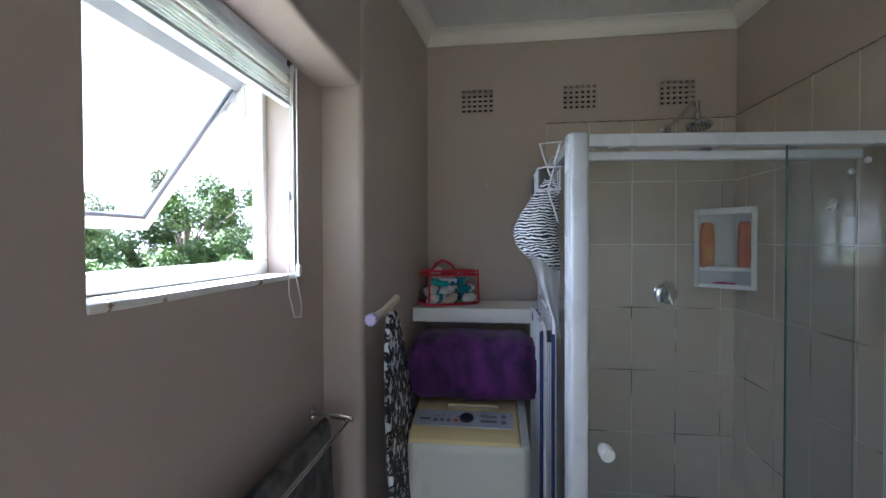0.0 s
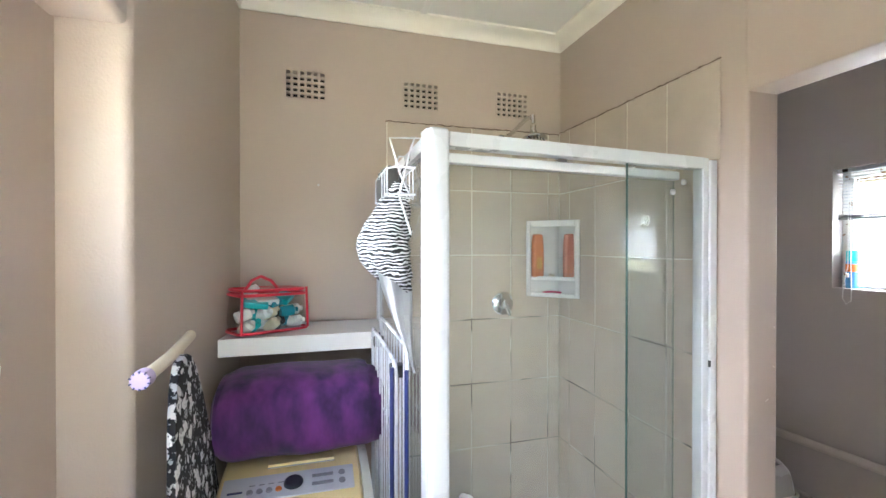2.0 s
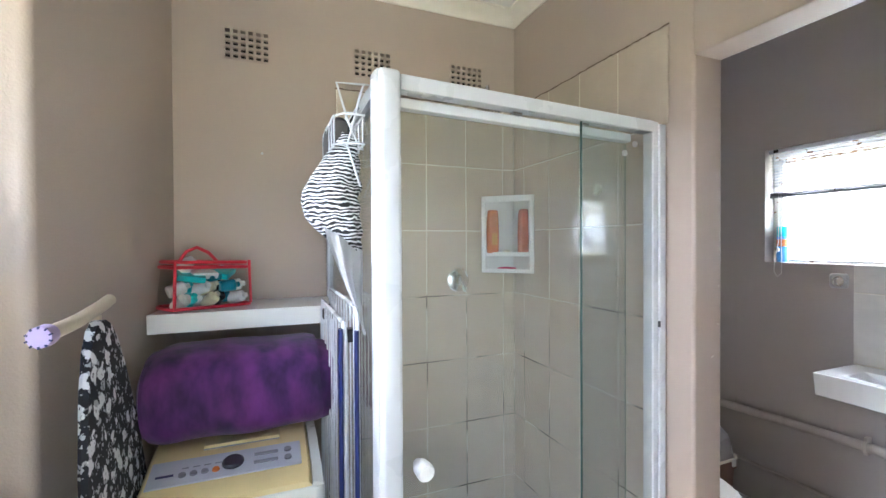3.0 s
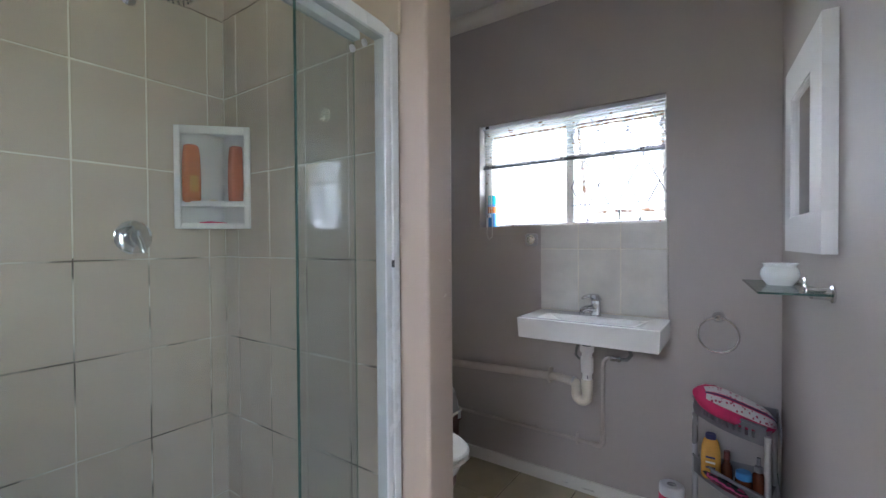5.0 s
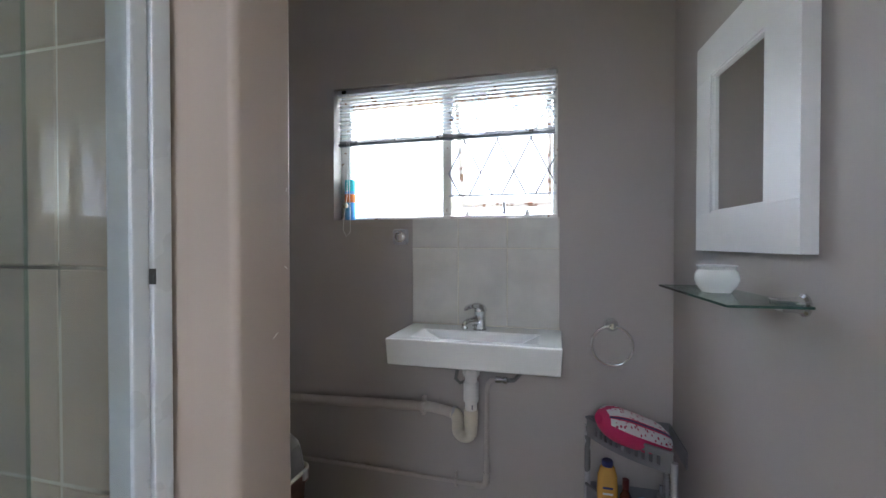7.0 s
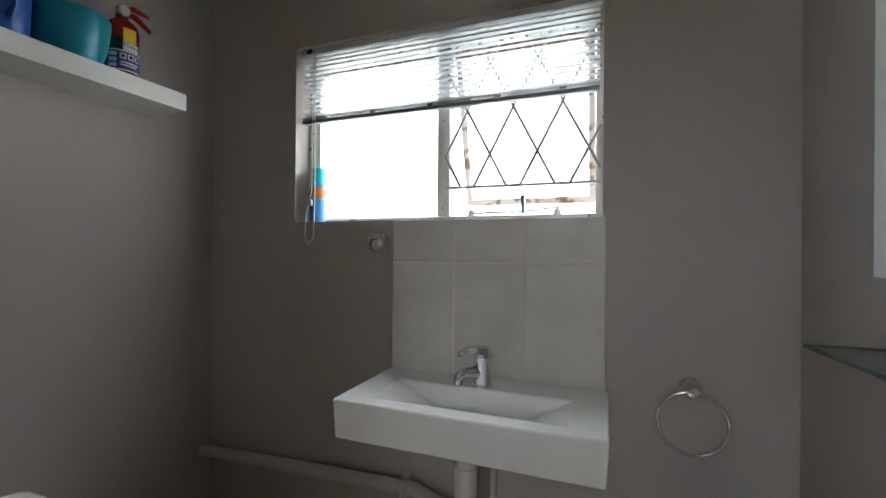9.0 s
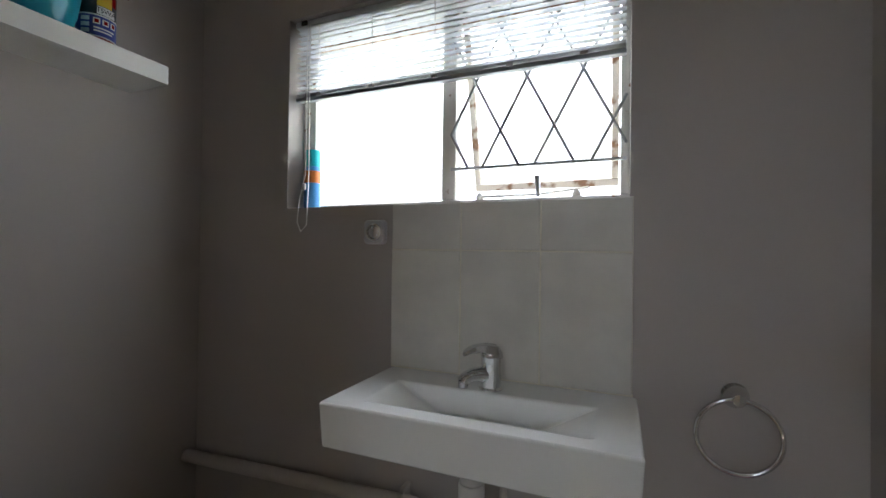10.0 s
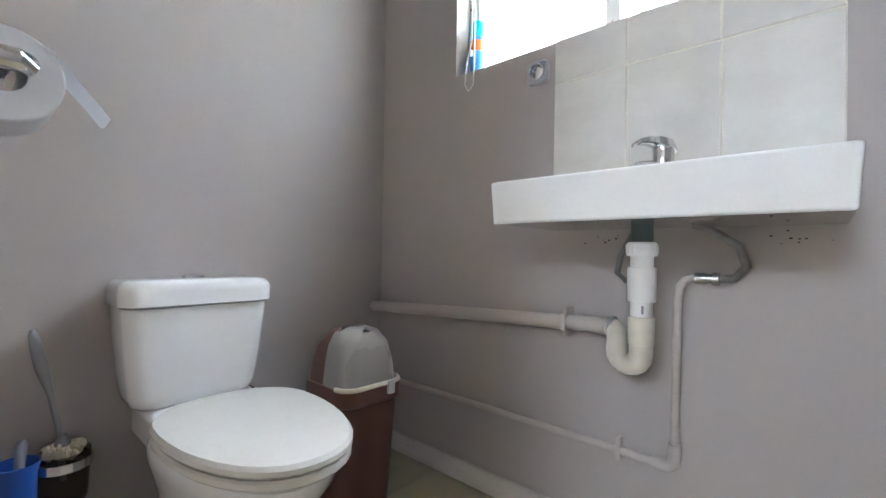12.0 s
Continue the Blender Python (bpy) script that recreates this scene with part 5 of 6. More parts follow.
    part("pipe", tube([(xs, N, 0.292), (xs, 2.1, 0.293), (xs, 1.52, 0.288)], 0.0095, 12), PIPE, s)
    part("elbow", tube([(xs, 1.545, 0.288), (xs, 1.52, 0.287), (xs, 1.506, 0.290), (xs, 1.497, 0.30), (xs, 1.494, 0.315), (xs, 1.494, 0.345)], 0.0145, 12), PIPE, s)
    part("riser", tube([(xs, 1.494, 0.33), (xs, 1.492, 0.70), (xs, 1.488, 0.73), (xs, 1.475, 0.747), (xs, 1.452, 0.753)], 0.0095, 12), PIPE, s)
    part("valve", lathe([(0.012, 0), (0.014, 0.004), (0.014, 0.022), (0.011, 0.026), (0.011, 0.034), (0.015, 0.036), (0.015, 0.05), (0.01, 0.052)], (xs, 1.455, 0.753), 12, 'y', pose(0, 0, 0, 90)), STEEL, s)
    part("hose", tube([(xs, 1.41, 0.753), (xs - 0.002, 1.375, 0.757), (xs - 0.012, 1.352, 0.785), (xs - 0.03, 1.365, 0.83), (xs - 0.05, 1.42, 0.868), (xs - 0.06, 1.45, 0.878)], 0.0095, 12), BRAID, s, "braided steel hose")
    part("clip", box(xs - 0.012, XE, 1.622, 1.636, 0.276, 0.306, 0.004), PIPE, s)
    part("clip_lug", box(xs - 0.003, XE, 1.623, 1.635, 0.304, 0.322, 0.002), PIPE, s)
    part("clip_lug", box(xs - 0.003, XE, 1.623, 1.635, 0.262, 0.278, 0.002), PIPE, s)
    h = thing("tap_hose", (2.76, 1.60, 0.75), "short chrome hose hanging behind the waste pipe", "hose")
    part("hose", tube([(2.775, 1.57, 0.875), (2.775, 1.61, 0.80), (2.78, 1.618, 0.76), (2.785, 1.60, 0.742), (2.78, 1.57, 0.755)], 0.0075, 10), BRAID, h)


plumbing()


def towel_ring():
    y, z = 0.988, 1.008
    r = thing("towel_ring", (XE, y, z), "chrome towel ring on the wall", "towel ring")
    part("rosette", lathe([(0.027, 0), (0.027, 0.005), (0.02, 0.012), (0.012, 0.03), (0.012, 0.042), (0, 0.044)], (XE, y, z), 24, 'x', pose(0, 0, 0, 0, -90)), CHROME, r)
    c = (XE - 0.034, y, z - 0.078)
    pts = arc(c, 0.078, 90, 450, 40)
    part("ring", tube(pts, 0.0052, 10, False), CHROME, r)


towel_ring()


def puck_light():
    y, z = 1.893, 1.367
    p = thing("push_light", (XE, y, z), "small round-cornered silver push light stuck on the wall", "push light")
    part("case", loft([[(XE - d, y + a, z + b) for a, b, _ in rounded(0, 0, 0.036 * k, 0.036 * k, 0.014, 0)] for d, k in ((0.0, 1), (0.012, 1), (0.018, 0.9))]), SILVER, p)
    part("bezel", lathe([(0.027, 0), (0.026, 0.005), (0.021, 0.006), (0.02, 0.001)], (XE - 0.017, y, z), 28, 'x', pose(0, 0, 0, 0, -90)), CHROME, p)
    part("lens", lathe([(0.021, 0), (0.016, 0.003), (0.006, 0.0045), (0, 0.003)], (XE - 0.0175, y, z), 24, 'x', pose(0, 0, 0, 0, -90)), CHROME, p)


puck_light()

# ---- mirror wall; it runs slightly askew ----
SW = Matrix.Translation((2.855, 0.7605, 0)) @ pose(0, 0, 0, 0, 0, 180 + math.degrees(math.atan2(0.14, 1.84)))


def sw_box(u0, u1, d0, d1, z0, z1, bev=0.0, seg=2):
    """Box u along the mirror wall from its east end, d out from it."""
    return box(u0, u1, -d1, -d0, z0, z1, bev, seg, SW)


def mirror():
    u0, u1, z0, z1 = 0.315, 0.838, 1.315, 1.945
    m = thing("framed_mirror", SW @ Vector((0.6, 0, z0)), "mirror in a broad white painted wooden frame", "mirror")
    a, b, w = u0 + 0.10, u1 - 0.135, 0.112
    for q in ((u0, u1, z0, z0 + w), (u0, u1, z1 - w, z1), (u0, a, z0 + w + 0.0005, z1 - w - 0.0005), (b, u1, z0 + w + 0.0005, z1 - w - 0.0005)):
        part("frame_board", sw_box(q[0], q[1], 0.002, 0.036, q[2], q[3]), WHITE, m, "", False)
    for q in ((a, b, z0 + w, z0 + w + 0.007), (a, b, z1 - w - 0.007, z1 - w), (a, a + 0.007, z0 + w + 0.008, z1 - w - 0.008), (b - 0.007, b, z0 + w + 0.008, z1 - w - 0.008)):
        part("inner_bead", sw_box(q[0], q[1], 0.018, 0.033, q[2], q[3], 0.002), WHITE, m)
    part("mirror_glass", sw_box(a - 0.004, b + 0.004, 0.018, 0.024, z0 + w - 0.004, z1 - w + 0.004), MIRROR, m, "silvered glass", False)


mirror()


def glass_shelf():
    z = 1.206
    s = thing("glass_shelf", SW @ Vector((0.55, 0, z)), "clear glass shelf on chrome brackets", "glass shelf")
    plan = [(0.40, 0.012), (0.845, 0.012), (0.845, 0.168), (0.40, 0.168)]
    bm = prism([(u, -d) for u, d in plan], z, z + 0.006)
    bmesh.ops.transform(bm, matrix=SW, verts=bm.verts)
    g = part("glass", bm, SHELF_GLASS, s, "", False)
    g.visible_shadow = False
    part("front_edge", sw_box(0.40, 0.845, 0.1682, 0.1698, z + 0.0005, z + 0.0055), GLASS_EDGE, g, "green glass edge")
    part("side_edge", sw_box(0.8452, 0.8468, 0.012, 0.168, z + 0.0005, z + 0.0055), GLASS_EDGE, g, "green glass edge")
    part("side_edge", sw_box(0.3982, 0.3998, 0.012, 0.168, z + 0.0005, z + 0.0055), GLASS_EDGE, g, "green glass edge")
    for u in (0.45, 0.795):
        b = part("bracket", lathe([(0.024, 0), (0.024, 0.005), (0.018, 0.009), (0.016, 0.026), (0, 0.026)], (0, 0, 0), 20, 'z', SW @ Matrix.Translation((u, 0, z + 0.002)) @ pose(0, 0, 0, 90)), CHROME, s)
        part("clamp", sw_box(u - 0.016, u + 0.016, 0.018, 0.062, z + 0.0065, z + 0.017, 0.003), CHROME, b)
        part("clamp", sw_box(u - 0.016, u + 0.016, 0.018, 0.05, z - 0.012, z - 0.0005, 0.003), CHROME, b)
    at = SW @ Vector((0.595, -0.088, z + 0.0062))
    p = thing("ceramic_pot", at, "small round white ceramic pot on the glass shelf", "pot")
    part("body", lathe([(0, 0), (0.034, 0), (0.036, 0.004), (0.047, 0.018), (0.052, 0.034), (0.048, 0.05), (0.042, 0.058), (0.044, 0.064), (0.048, 0.067), (0.046, 0.069), (0.04, 0.066), (0.038, 0.055), (0.044, 0.035), (0.03, 0.012), (0, 0.01)], at, 32), PORCELAIN, p)


glass_shelf()


def corner_rack():
    """Three-tier silver plastic rack in the corner with curved front."""
    cx, cy = 2.842, 0.778
    R = 0.30
    r = thing("corner_rack", (cx - 0.1, cy + 0.1, 0), "three-tier silver plastic corner rack", "rack")

    def tier_curve(n, rr):
        # flatter than a quarter circle
        a, b = Vector((cx - rr + 0.04, cy + 0.045)), Vector((cx - 0.02, cy + rr + 0.005))
        return [tuple(a.lerp(b, k / n) + Vector((-0.707, 0.707)) * 0.028 * math.sin(math.pi * k / n)) for k in range(n + 1)]
    for z in (0.06, 0.335, 0.605):
        pl = [(cx, cy)] + tier_curve(14, R)
        floor_part = part("tier", prism(pl, z - 0.031, z - 0.025), RACK, r, "", False)
        bm = bmesh.new()
        c0, c1 = tier_curve(28, R), tier_curve(28, R - 0.004)
        for k in range(28):
            solid = k % 2 == 0 or k < 3 or k > 24
            spans = [(z - 0.045, z + 0.028)] if solid else [(z - 0.045, z - 0.03), (z + 0.006, z + 0.028)]
            for za, zb in spans:
                vs = [bm.verts.new((*c0[k], za)), bm.verts.new((*c0[k + 1], za)), bm.verts.new((*c0[k + 1], zb)), bm.verts.new((*c0[k], zb))]
                ws = [bm.verts.new((*c1[k], za)), bm.verts.new((*c1[k + 1], za)), bm.verts.new((*c1[k + 1], zb)), bm.verts.new((*c1[k], zb))]
                bm.faces.new(vs)
                bm.faces.new(ws)
                for i in range(4):
                    bm.faces.new((vs[i], vs[(i + 1) % 4], ws[(i + 1) % 4], ws[i]))
        part("slotted_rim", bm, RACK, floor_part)
        part("rim_bead", tube([(*p, z + 0.03) for p in tier_curve(20, R + 0.002)], 0.006, 8), RACK, floor_part)
        back = bmesh.new()
        add_box(back, cx - R + 0.06, cx, cy - 0.004, cy, z - 0.03, z + 0.03)
        add_box(back, cx - 0.001, cx + 0.003, cy + 0.001, cy + R, z - 0.03, z + 0.03)
        part("back_rim", back, RACK, floor_part, "", False)
    for x, y in ((cx - R + 0.044, cy + 0.040), (cx - 0.008, cy + R + 0.001), (cx - 0.008, cy + 0.008)):
        part("post", tube([(x, y, 0.0), (x, y, 0.6)], 0.0115, 14), SILVER, r, "silver post")
    return tier_curve


corner_rack()


def rack_contents():
    z = 0.312
    b = thing("lotion_bottle", (2.748, 1.012, z), "golden lotion bottle with a navy cap on the corner rack", "bottle")
    x, y = 2.748, 1.012
    part("body", loft([[(p[0], p[1], z + h) for p in rounded(x, y, 0.025 * k, 0.037 * k, 0.02, 0)] for k, h in ((0.85, 0), (1, 0.01), (1.02, 0.08), (0.95, 0.135), (0.72, 0.168), (0.55, 0.174))]), GOLD, b)
    part("cap", lathe([(0.021, 0.174), (0.021, 0.191), (0.018, 0.195), (0, 0.195)], (x, y, z), 18), NAVY, b)
    for k in range(3):
        part("label_bar", box(x - 0.0268, x - 0.0235, y - 0.018, y + 0.018, z + 0.05 + 0.022 * k, z + 0.058 + 0.022 * k, 0.001), (NAVY, PVC, NAVY)[k], b)
    b = thing("spray_bottle", (2.708, 0.952, z), "slim amber bottle on the corner rack", "bottle")
    part("body", lathe([(0, 0), (0.02, 0), (0.022, 0.006), (0.021, 0.085), (0.011, 0.105), (0.011, 0.115)], (2.708, 0.952, z), 18), AMBER, b)
    part("cap", lathe([(0.012, 0.115), (0.012, 0.15), (0, 0.151)], (2.708, 0.952, z), 16), surface("dark_red_cap", (0.12, 0.012, 0.012), 0.3, bump=0.0), b)
    b = thing("cream_jar", (2.69, 0.893, z), "amber jar with a light blue lid on the corner rack", "jar")
    part("body", lathe([(0, 0), (0.03, 0), (0.032, 0.006), (0.031, 0.05), (0.027, 0.06)], (2.69, 0.893, z), 22), AMBER, b)
    part("lid", lathe([(0.029, 0.058), (0.029, 0.083), (0.025, 0.087), (0, 0.087)], (2.69, 0.893, z), 22), SKYBLUE, b)
    b = thing("pump_bottle", (2.648, 0.845, z), "clear brown bottle with a clear cap on the corner rack", "bottle")
    part("body", lathe([(0, 0), (0.021, 0), (0.023, 0.006), (0.022, 0.105), (0.012, 0.118)], (2.648, 0.845, z), 18), AMBER, b)
    part("cap", lathe([(0.014, 0.118), (0.014, 0.14), (0.007, 0.146), (0.007, 0.175), (0, 0.176)], (2.648, 0.845, z), 16), GREY_PLASTIC, b)
    p = thing("printed_pouch", (2.66, 0.96, z), "crumpled black and pink printed pouch on the corner rack", "pouch")
    m = Matrix.Translation((2.655, 0.955, z + 0.024)) @ pose(0, 0, 0, 18, 0, 47)
    cloth = two_tone("black_pink_cloth", (0.012, 0.012, 0.015), (0.5, 0.06, 0.18), 'wave', rough=0.7, lo=0.55, hi=0.65, scale=22, distortion=6)
    part("cloth", loft([[m @ Vector((u, a[0], a[1] + 0.004 * math.sin(u * 60))) for a in ((-w, 0), (-w * 0.6, h), (0, h * 1.2), (w * 0.6, h), (w, 0), (0, -h))] for u, w, h in ((-0.12, 0.008, 0.006), (-0.07, 0.022, 0.016), (0, 0.026, 0.019), (0.07, 0.022, 0.014), (0.115, 0.008, 0.005))]), cloth, p)
    # cosmetic pouch on the top tier
    p = thing("cosmetic_pouch", (2.70, 0.93, 0.582), "pink cosmetic pouch with white dotted bands on the rack", "pouch")
    m = Matrix.Translation((2.695, 0.925, 0.650)) @ pose(0, 0, 0, -28, -24, 128)
    secs = []
    L = 0.185
    for i in range(19):
        u = -1 + 2 * i / 18
        k = max(0.12, (1 - abs(u) ** 4.0)) ** 0.6
        secs.append([m @ Vector((u * L, 0.074 * k * math.cos(a), 0.055 * k * math.sin(a))) for a in [2 * math.pi * q / 20 for q in range(20)]])
    pouch = part("pouch", loft(secs), PINK, p)
    for a0, a1 in ((28, 62), (76, 112), (138, 164)):
        bm = bmesh.new()
        rows = []
        for i in range(1, 18):
            u = -1 + 2 * i / 18
            k = max(0.12, (1 - abs(u) ** 4.0)) ** 0.6
            rows.append([bm.verts.new(m @ Vector((u * L, 0.076 * k * math.cos(a), 0.057 * k * math.sin(a)))) for a in [radians(a0 + (a1 - a0) * q / 4) for q in range(5)]])
        for s, t in zip(rows, rows[1:]):
            for q in range(4):
                bm.faces.new((s[q], s[q + 1], t[q + 1], t[q]))
        part("dotted_band", bm, PINK_DOTS, pouch, "white band with dots")
    part("zip", tube([m @ Vector((u * L, 0.076 * max(0.12, 1 - abs(u) ** 4.0) ** 0.6 * math.cos(radians(69)), 0.058 * max(0.12, 1 - abs(u) ** 4.0) ** 0.6 * math.sin(radians(69)))) for u in [-0.9 + 0.2 * q for q in range(10)]], 0.003, 6), NAVY, pouch)
    g = thing("plastic_bag", (2.72, 0.91, 0.037), "green translucent plastic bag on the lowest tier", "bag")
    part("bag", loft([[(2.73 + hx * math.cos(a) + 0.01 * math.sin(3 * a + z * 40), 0.90 + hx * math.sin(a), z) for a in [2 * math.pi * q / 18 for q in range(18)]] for hx, z in ((0.06, 0.037), (0.085, 0.07), (0.085, 0.14), (0.06, 0.21), (0.02, 0.25))]), surface("green_plastic_film", (0.16, 0.30, 0.25), 0.25, vary=0.2, scale=30, bump=0.2), g)
    k = thing("paper_towel_roll", (2.75, 1.165, 0), "wrapped kitchen paper roll with a pink and white print", "paper roll")
    part("roll", lathe([(0.016, 0.225), (0.018, 0.232), (0.045, 0.232), (0.052, 0.226), (0.053, 0.01), (0.05, 0), (0, 0)], (2.75, 1.165, 0.0), 26), PAPER, k)
    part("core", lathe([(0.0165, 0.2), (0.0165, 0.2325), (0.02, 0.2326)], (2.75, 1.165, 0.0), 16), GREY_PLASTIC, k)
    part("print_band", lathe([(0.0535, 0.13), (0.0535, 0.19)], (2.75, 1.165, 0), 26), PINK, k, "pink printed band")
    part("print_leaf", lathe([(0.0538, 0.10), (0.0538, 0.125)], (2.75, 1.165, 0), 26), surface("green_print", (0.15, 0.4, 0.05), 0.5, bump=0.0), k)


rack_contents()

# ---- toilet corner ----


def toilet():
    cx = 2.093
    t = thing("toilet", (cx, 2.3, 0), "white close-coupled toilet with its lid closed", "toilet")
    # cistern tapering downwards
    secs = []
    for z, hx, d, r in ((0.392, 0.115, 0.135, 0.04), (0.397, 0.138, 0.155, 0.045), (0.410, 0.152, 0.168, 0.045), (0.43, 0.158, 0.173, 0.042), (0.5, 0.168, 0.178, 0.04), (0.632, 0.181, 0.187, 0.04), (0.642, 0.179, 0.185, 0.04)):
        secs.append(rounded(cx, N - 0.012 - d / 2, hx * 0.97, d / 2, r, z + (0.012 if z > 0.6 else 0), 6))
    part("cistern", loft(secs), PORCELAIN, t)
    secs = [rounded(cx, N - 0.012 - 0.10, hx * 0.97, d / 2, 0.045, z + 0.012, 6) for z, hx, d in ((0.645, 0.184, 0.192), (0.649, 0.190, 0.202), (0.684, 0.191, 0.204), (0.698, 0.187, 0.197), (0.708, 0.178, 0.18), (0.713, 0.158, 0.15))]
    lid = part("cistern_lid", loft(secs), PORCELAIN, t)
    part("flush_button", lathe([(0.028, 0), (0.028, 0.004), (0.024, 0.006), (0, 0.005)], (cx, N - 0.105, 0.7255), 24), CHROME, lid)

    def egg(hx, y0, y1, z, n=36):
        hx *= 0.955
        out = []
        for k in range(n):
            a = 2 * math.pi * k / n
            c, s = math.cos(a), math.sin(a)
            yc = y1 - hx * 1.0
            yy = yc + (y1 - yc) * math.copysign(abs(s) ** 0.75, s) if s > 0 else yc + (yc - y0) * s
            out.append((cx + hx * math.copysign(abs(c) ** 0.9, c), yy, z))
        return out
    part("bowl", loft([egg(*q) for q in ((0.11, 2.08, 2.48, 0.0), (0.105, 2.08, 2.48, 0.05), (0.10, 2.06, 2.48, 0.16), (0.13, 1.99, 2.46, 0.26), (0.165, 1.92, 2.42, 0.345), (0.172, 1.90, 2.40, 0.385), (0.168, 1.905, 2.39, 0.394))]), PORCELAIN, t)
    part("shelf", box(cx - 0.12, cx + 0.12, 2.36, N - 0.02, 0.30, 0.394, 0.02, 3), PORCELAIN, t)
    part("seat_ring", loft([egg(*q) for q in ((0.174, 1.885, 2.345, 0.396), (0.180, 1.878, 2.35, 0.402), (0.180, 1.878, 2.35, 0.412), (0.176, 1.882, 2.345, 0.416))]), CREAM_PORC, t, "cream plastic seat")
    part("seat_lid", loft([egg(*q) for q in ((0.176, 1.882, 2.35, 0.419), (0.182, 1.875, 2.355, 0.425), (0.182, 1.875, 2.355, 0.434), (0.176, 1.882, 2.35, 0.441), (0.15, 1.92, 2.32, 0.445), (0.05, 2.06, 2.2, 0.447))]), CREAM_PORC, t, "cream plastic lid")
    for s in (-1, 1):
        part("hinge", tube([(cx + s * 0.075, 2.36, 0.395), (cx + s * 0.075, 2.365, 0.43)], 0.014, 12), CREAM_PORC, t)
    w = thing("cistern_valve", (2.3, N, 0.33), "small brass angle valve by the cistern", "valve")
    part("valve", tube([(2.30, N, 0.33), (2.30, N - 0.05, 0.33), (2.29, N - 0.06, 0.36)], 0.01, 10), STEEL, w)
    part("hose", tube([(2.29, N - 0.06, 0.36), (2.25, N - 0.065, 0.395), (2.19, N - 0.07, 0.42)], 0.006, 8), CHROME, w)


toilet()


def bin_():
    cx, cy = 2.47, 2.30
    b = thing("swing_bin", (cx, cy, 0), "brown plastic swing bin with a grey translucent flap", "bin")
    hx, hy = 0.106, 0.112
    part("body", loft([rounded(cx, cy, hx * k, hy * k, 0.045, z, 6) for k, z in ((0.80, 0.0), (0.82, 0.01), (0.97, 0.37), (0.97, 0.38))]), BROWN, b)
    rim = part("rim", loft([rounded(cx, cy, hx * k, hy * k, 0.05, z, 6) for k, z in ((1.0, 0.365), (1.06, 0.37), (1.06, 0.41), (1.02, 0.416))]), BROWN, b)
    part("lid_shoulder", loft([[(p[0], max(p[1], cy + 0.0), p[2]) for p in rounded(cx, cy, hx * k, hy * k, 0.05, z, 6)] for k, z in ((1.0, 0.417), (0.95, 0.47), (0.84, 0.525), (0.62, 0.56), (0.3, 0.572))]), BROWN, b)
    flap = part("flap", loft([[(p[0] - 0.004, min(p[1], cy - 0.001), p[2]) for p in rounded(cx, cy, hx * k, hy * k, 0.05, z, 6)] for k, z in ((0.97, 0.42), (0.92, 0.475), (0.82, 0.53), (0.62, 0.565), (0.3, 0.578))]), SMOKE, b, "grey translucent plastic flap")
    lip = [(p[0], p[1], p[2]) for p in rounded(cx, cy, hx * 1.02, hy * 1.03, 0.05, 0.418, 6) if p[1] < cy + 0.01]
    part("flap_lip", tube(lip, 0.007, 8), PVC_OLD, flap, "pale lip")
    part("tab", box(cx + 0.035, cx + 0.06, cy - hy * 1.06 - 0.008, cy - hy * 1.0, 0.385, 0.425, 0.003), PVC, flap, "pale tab")


bin_()


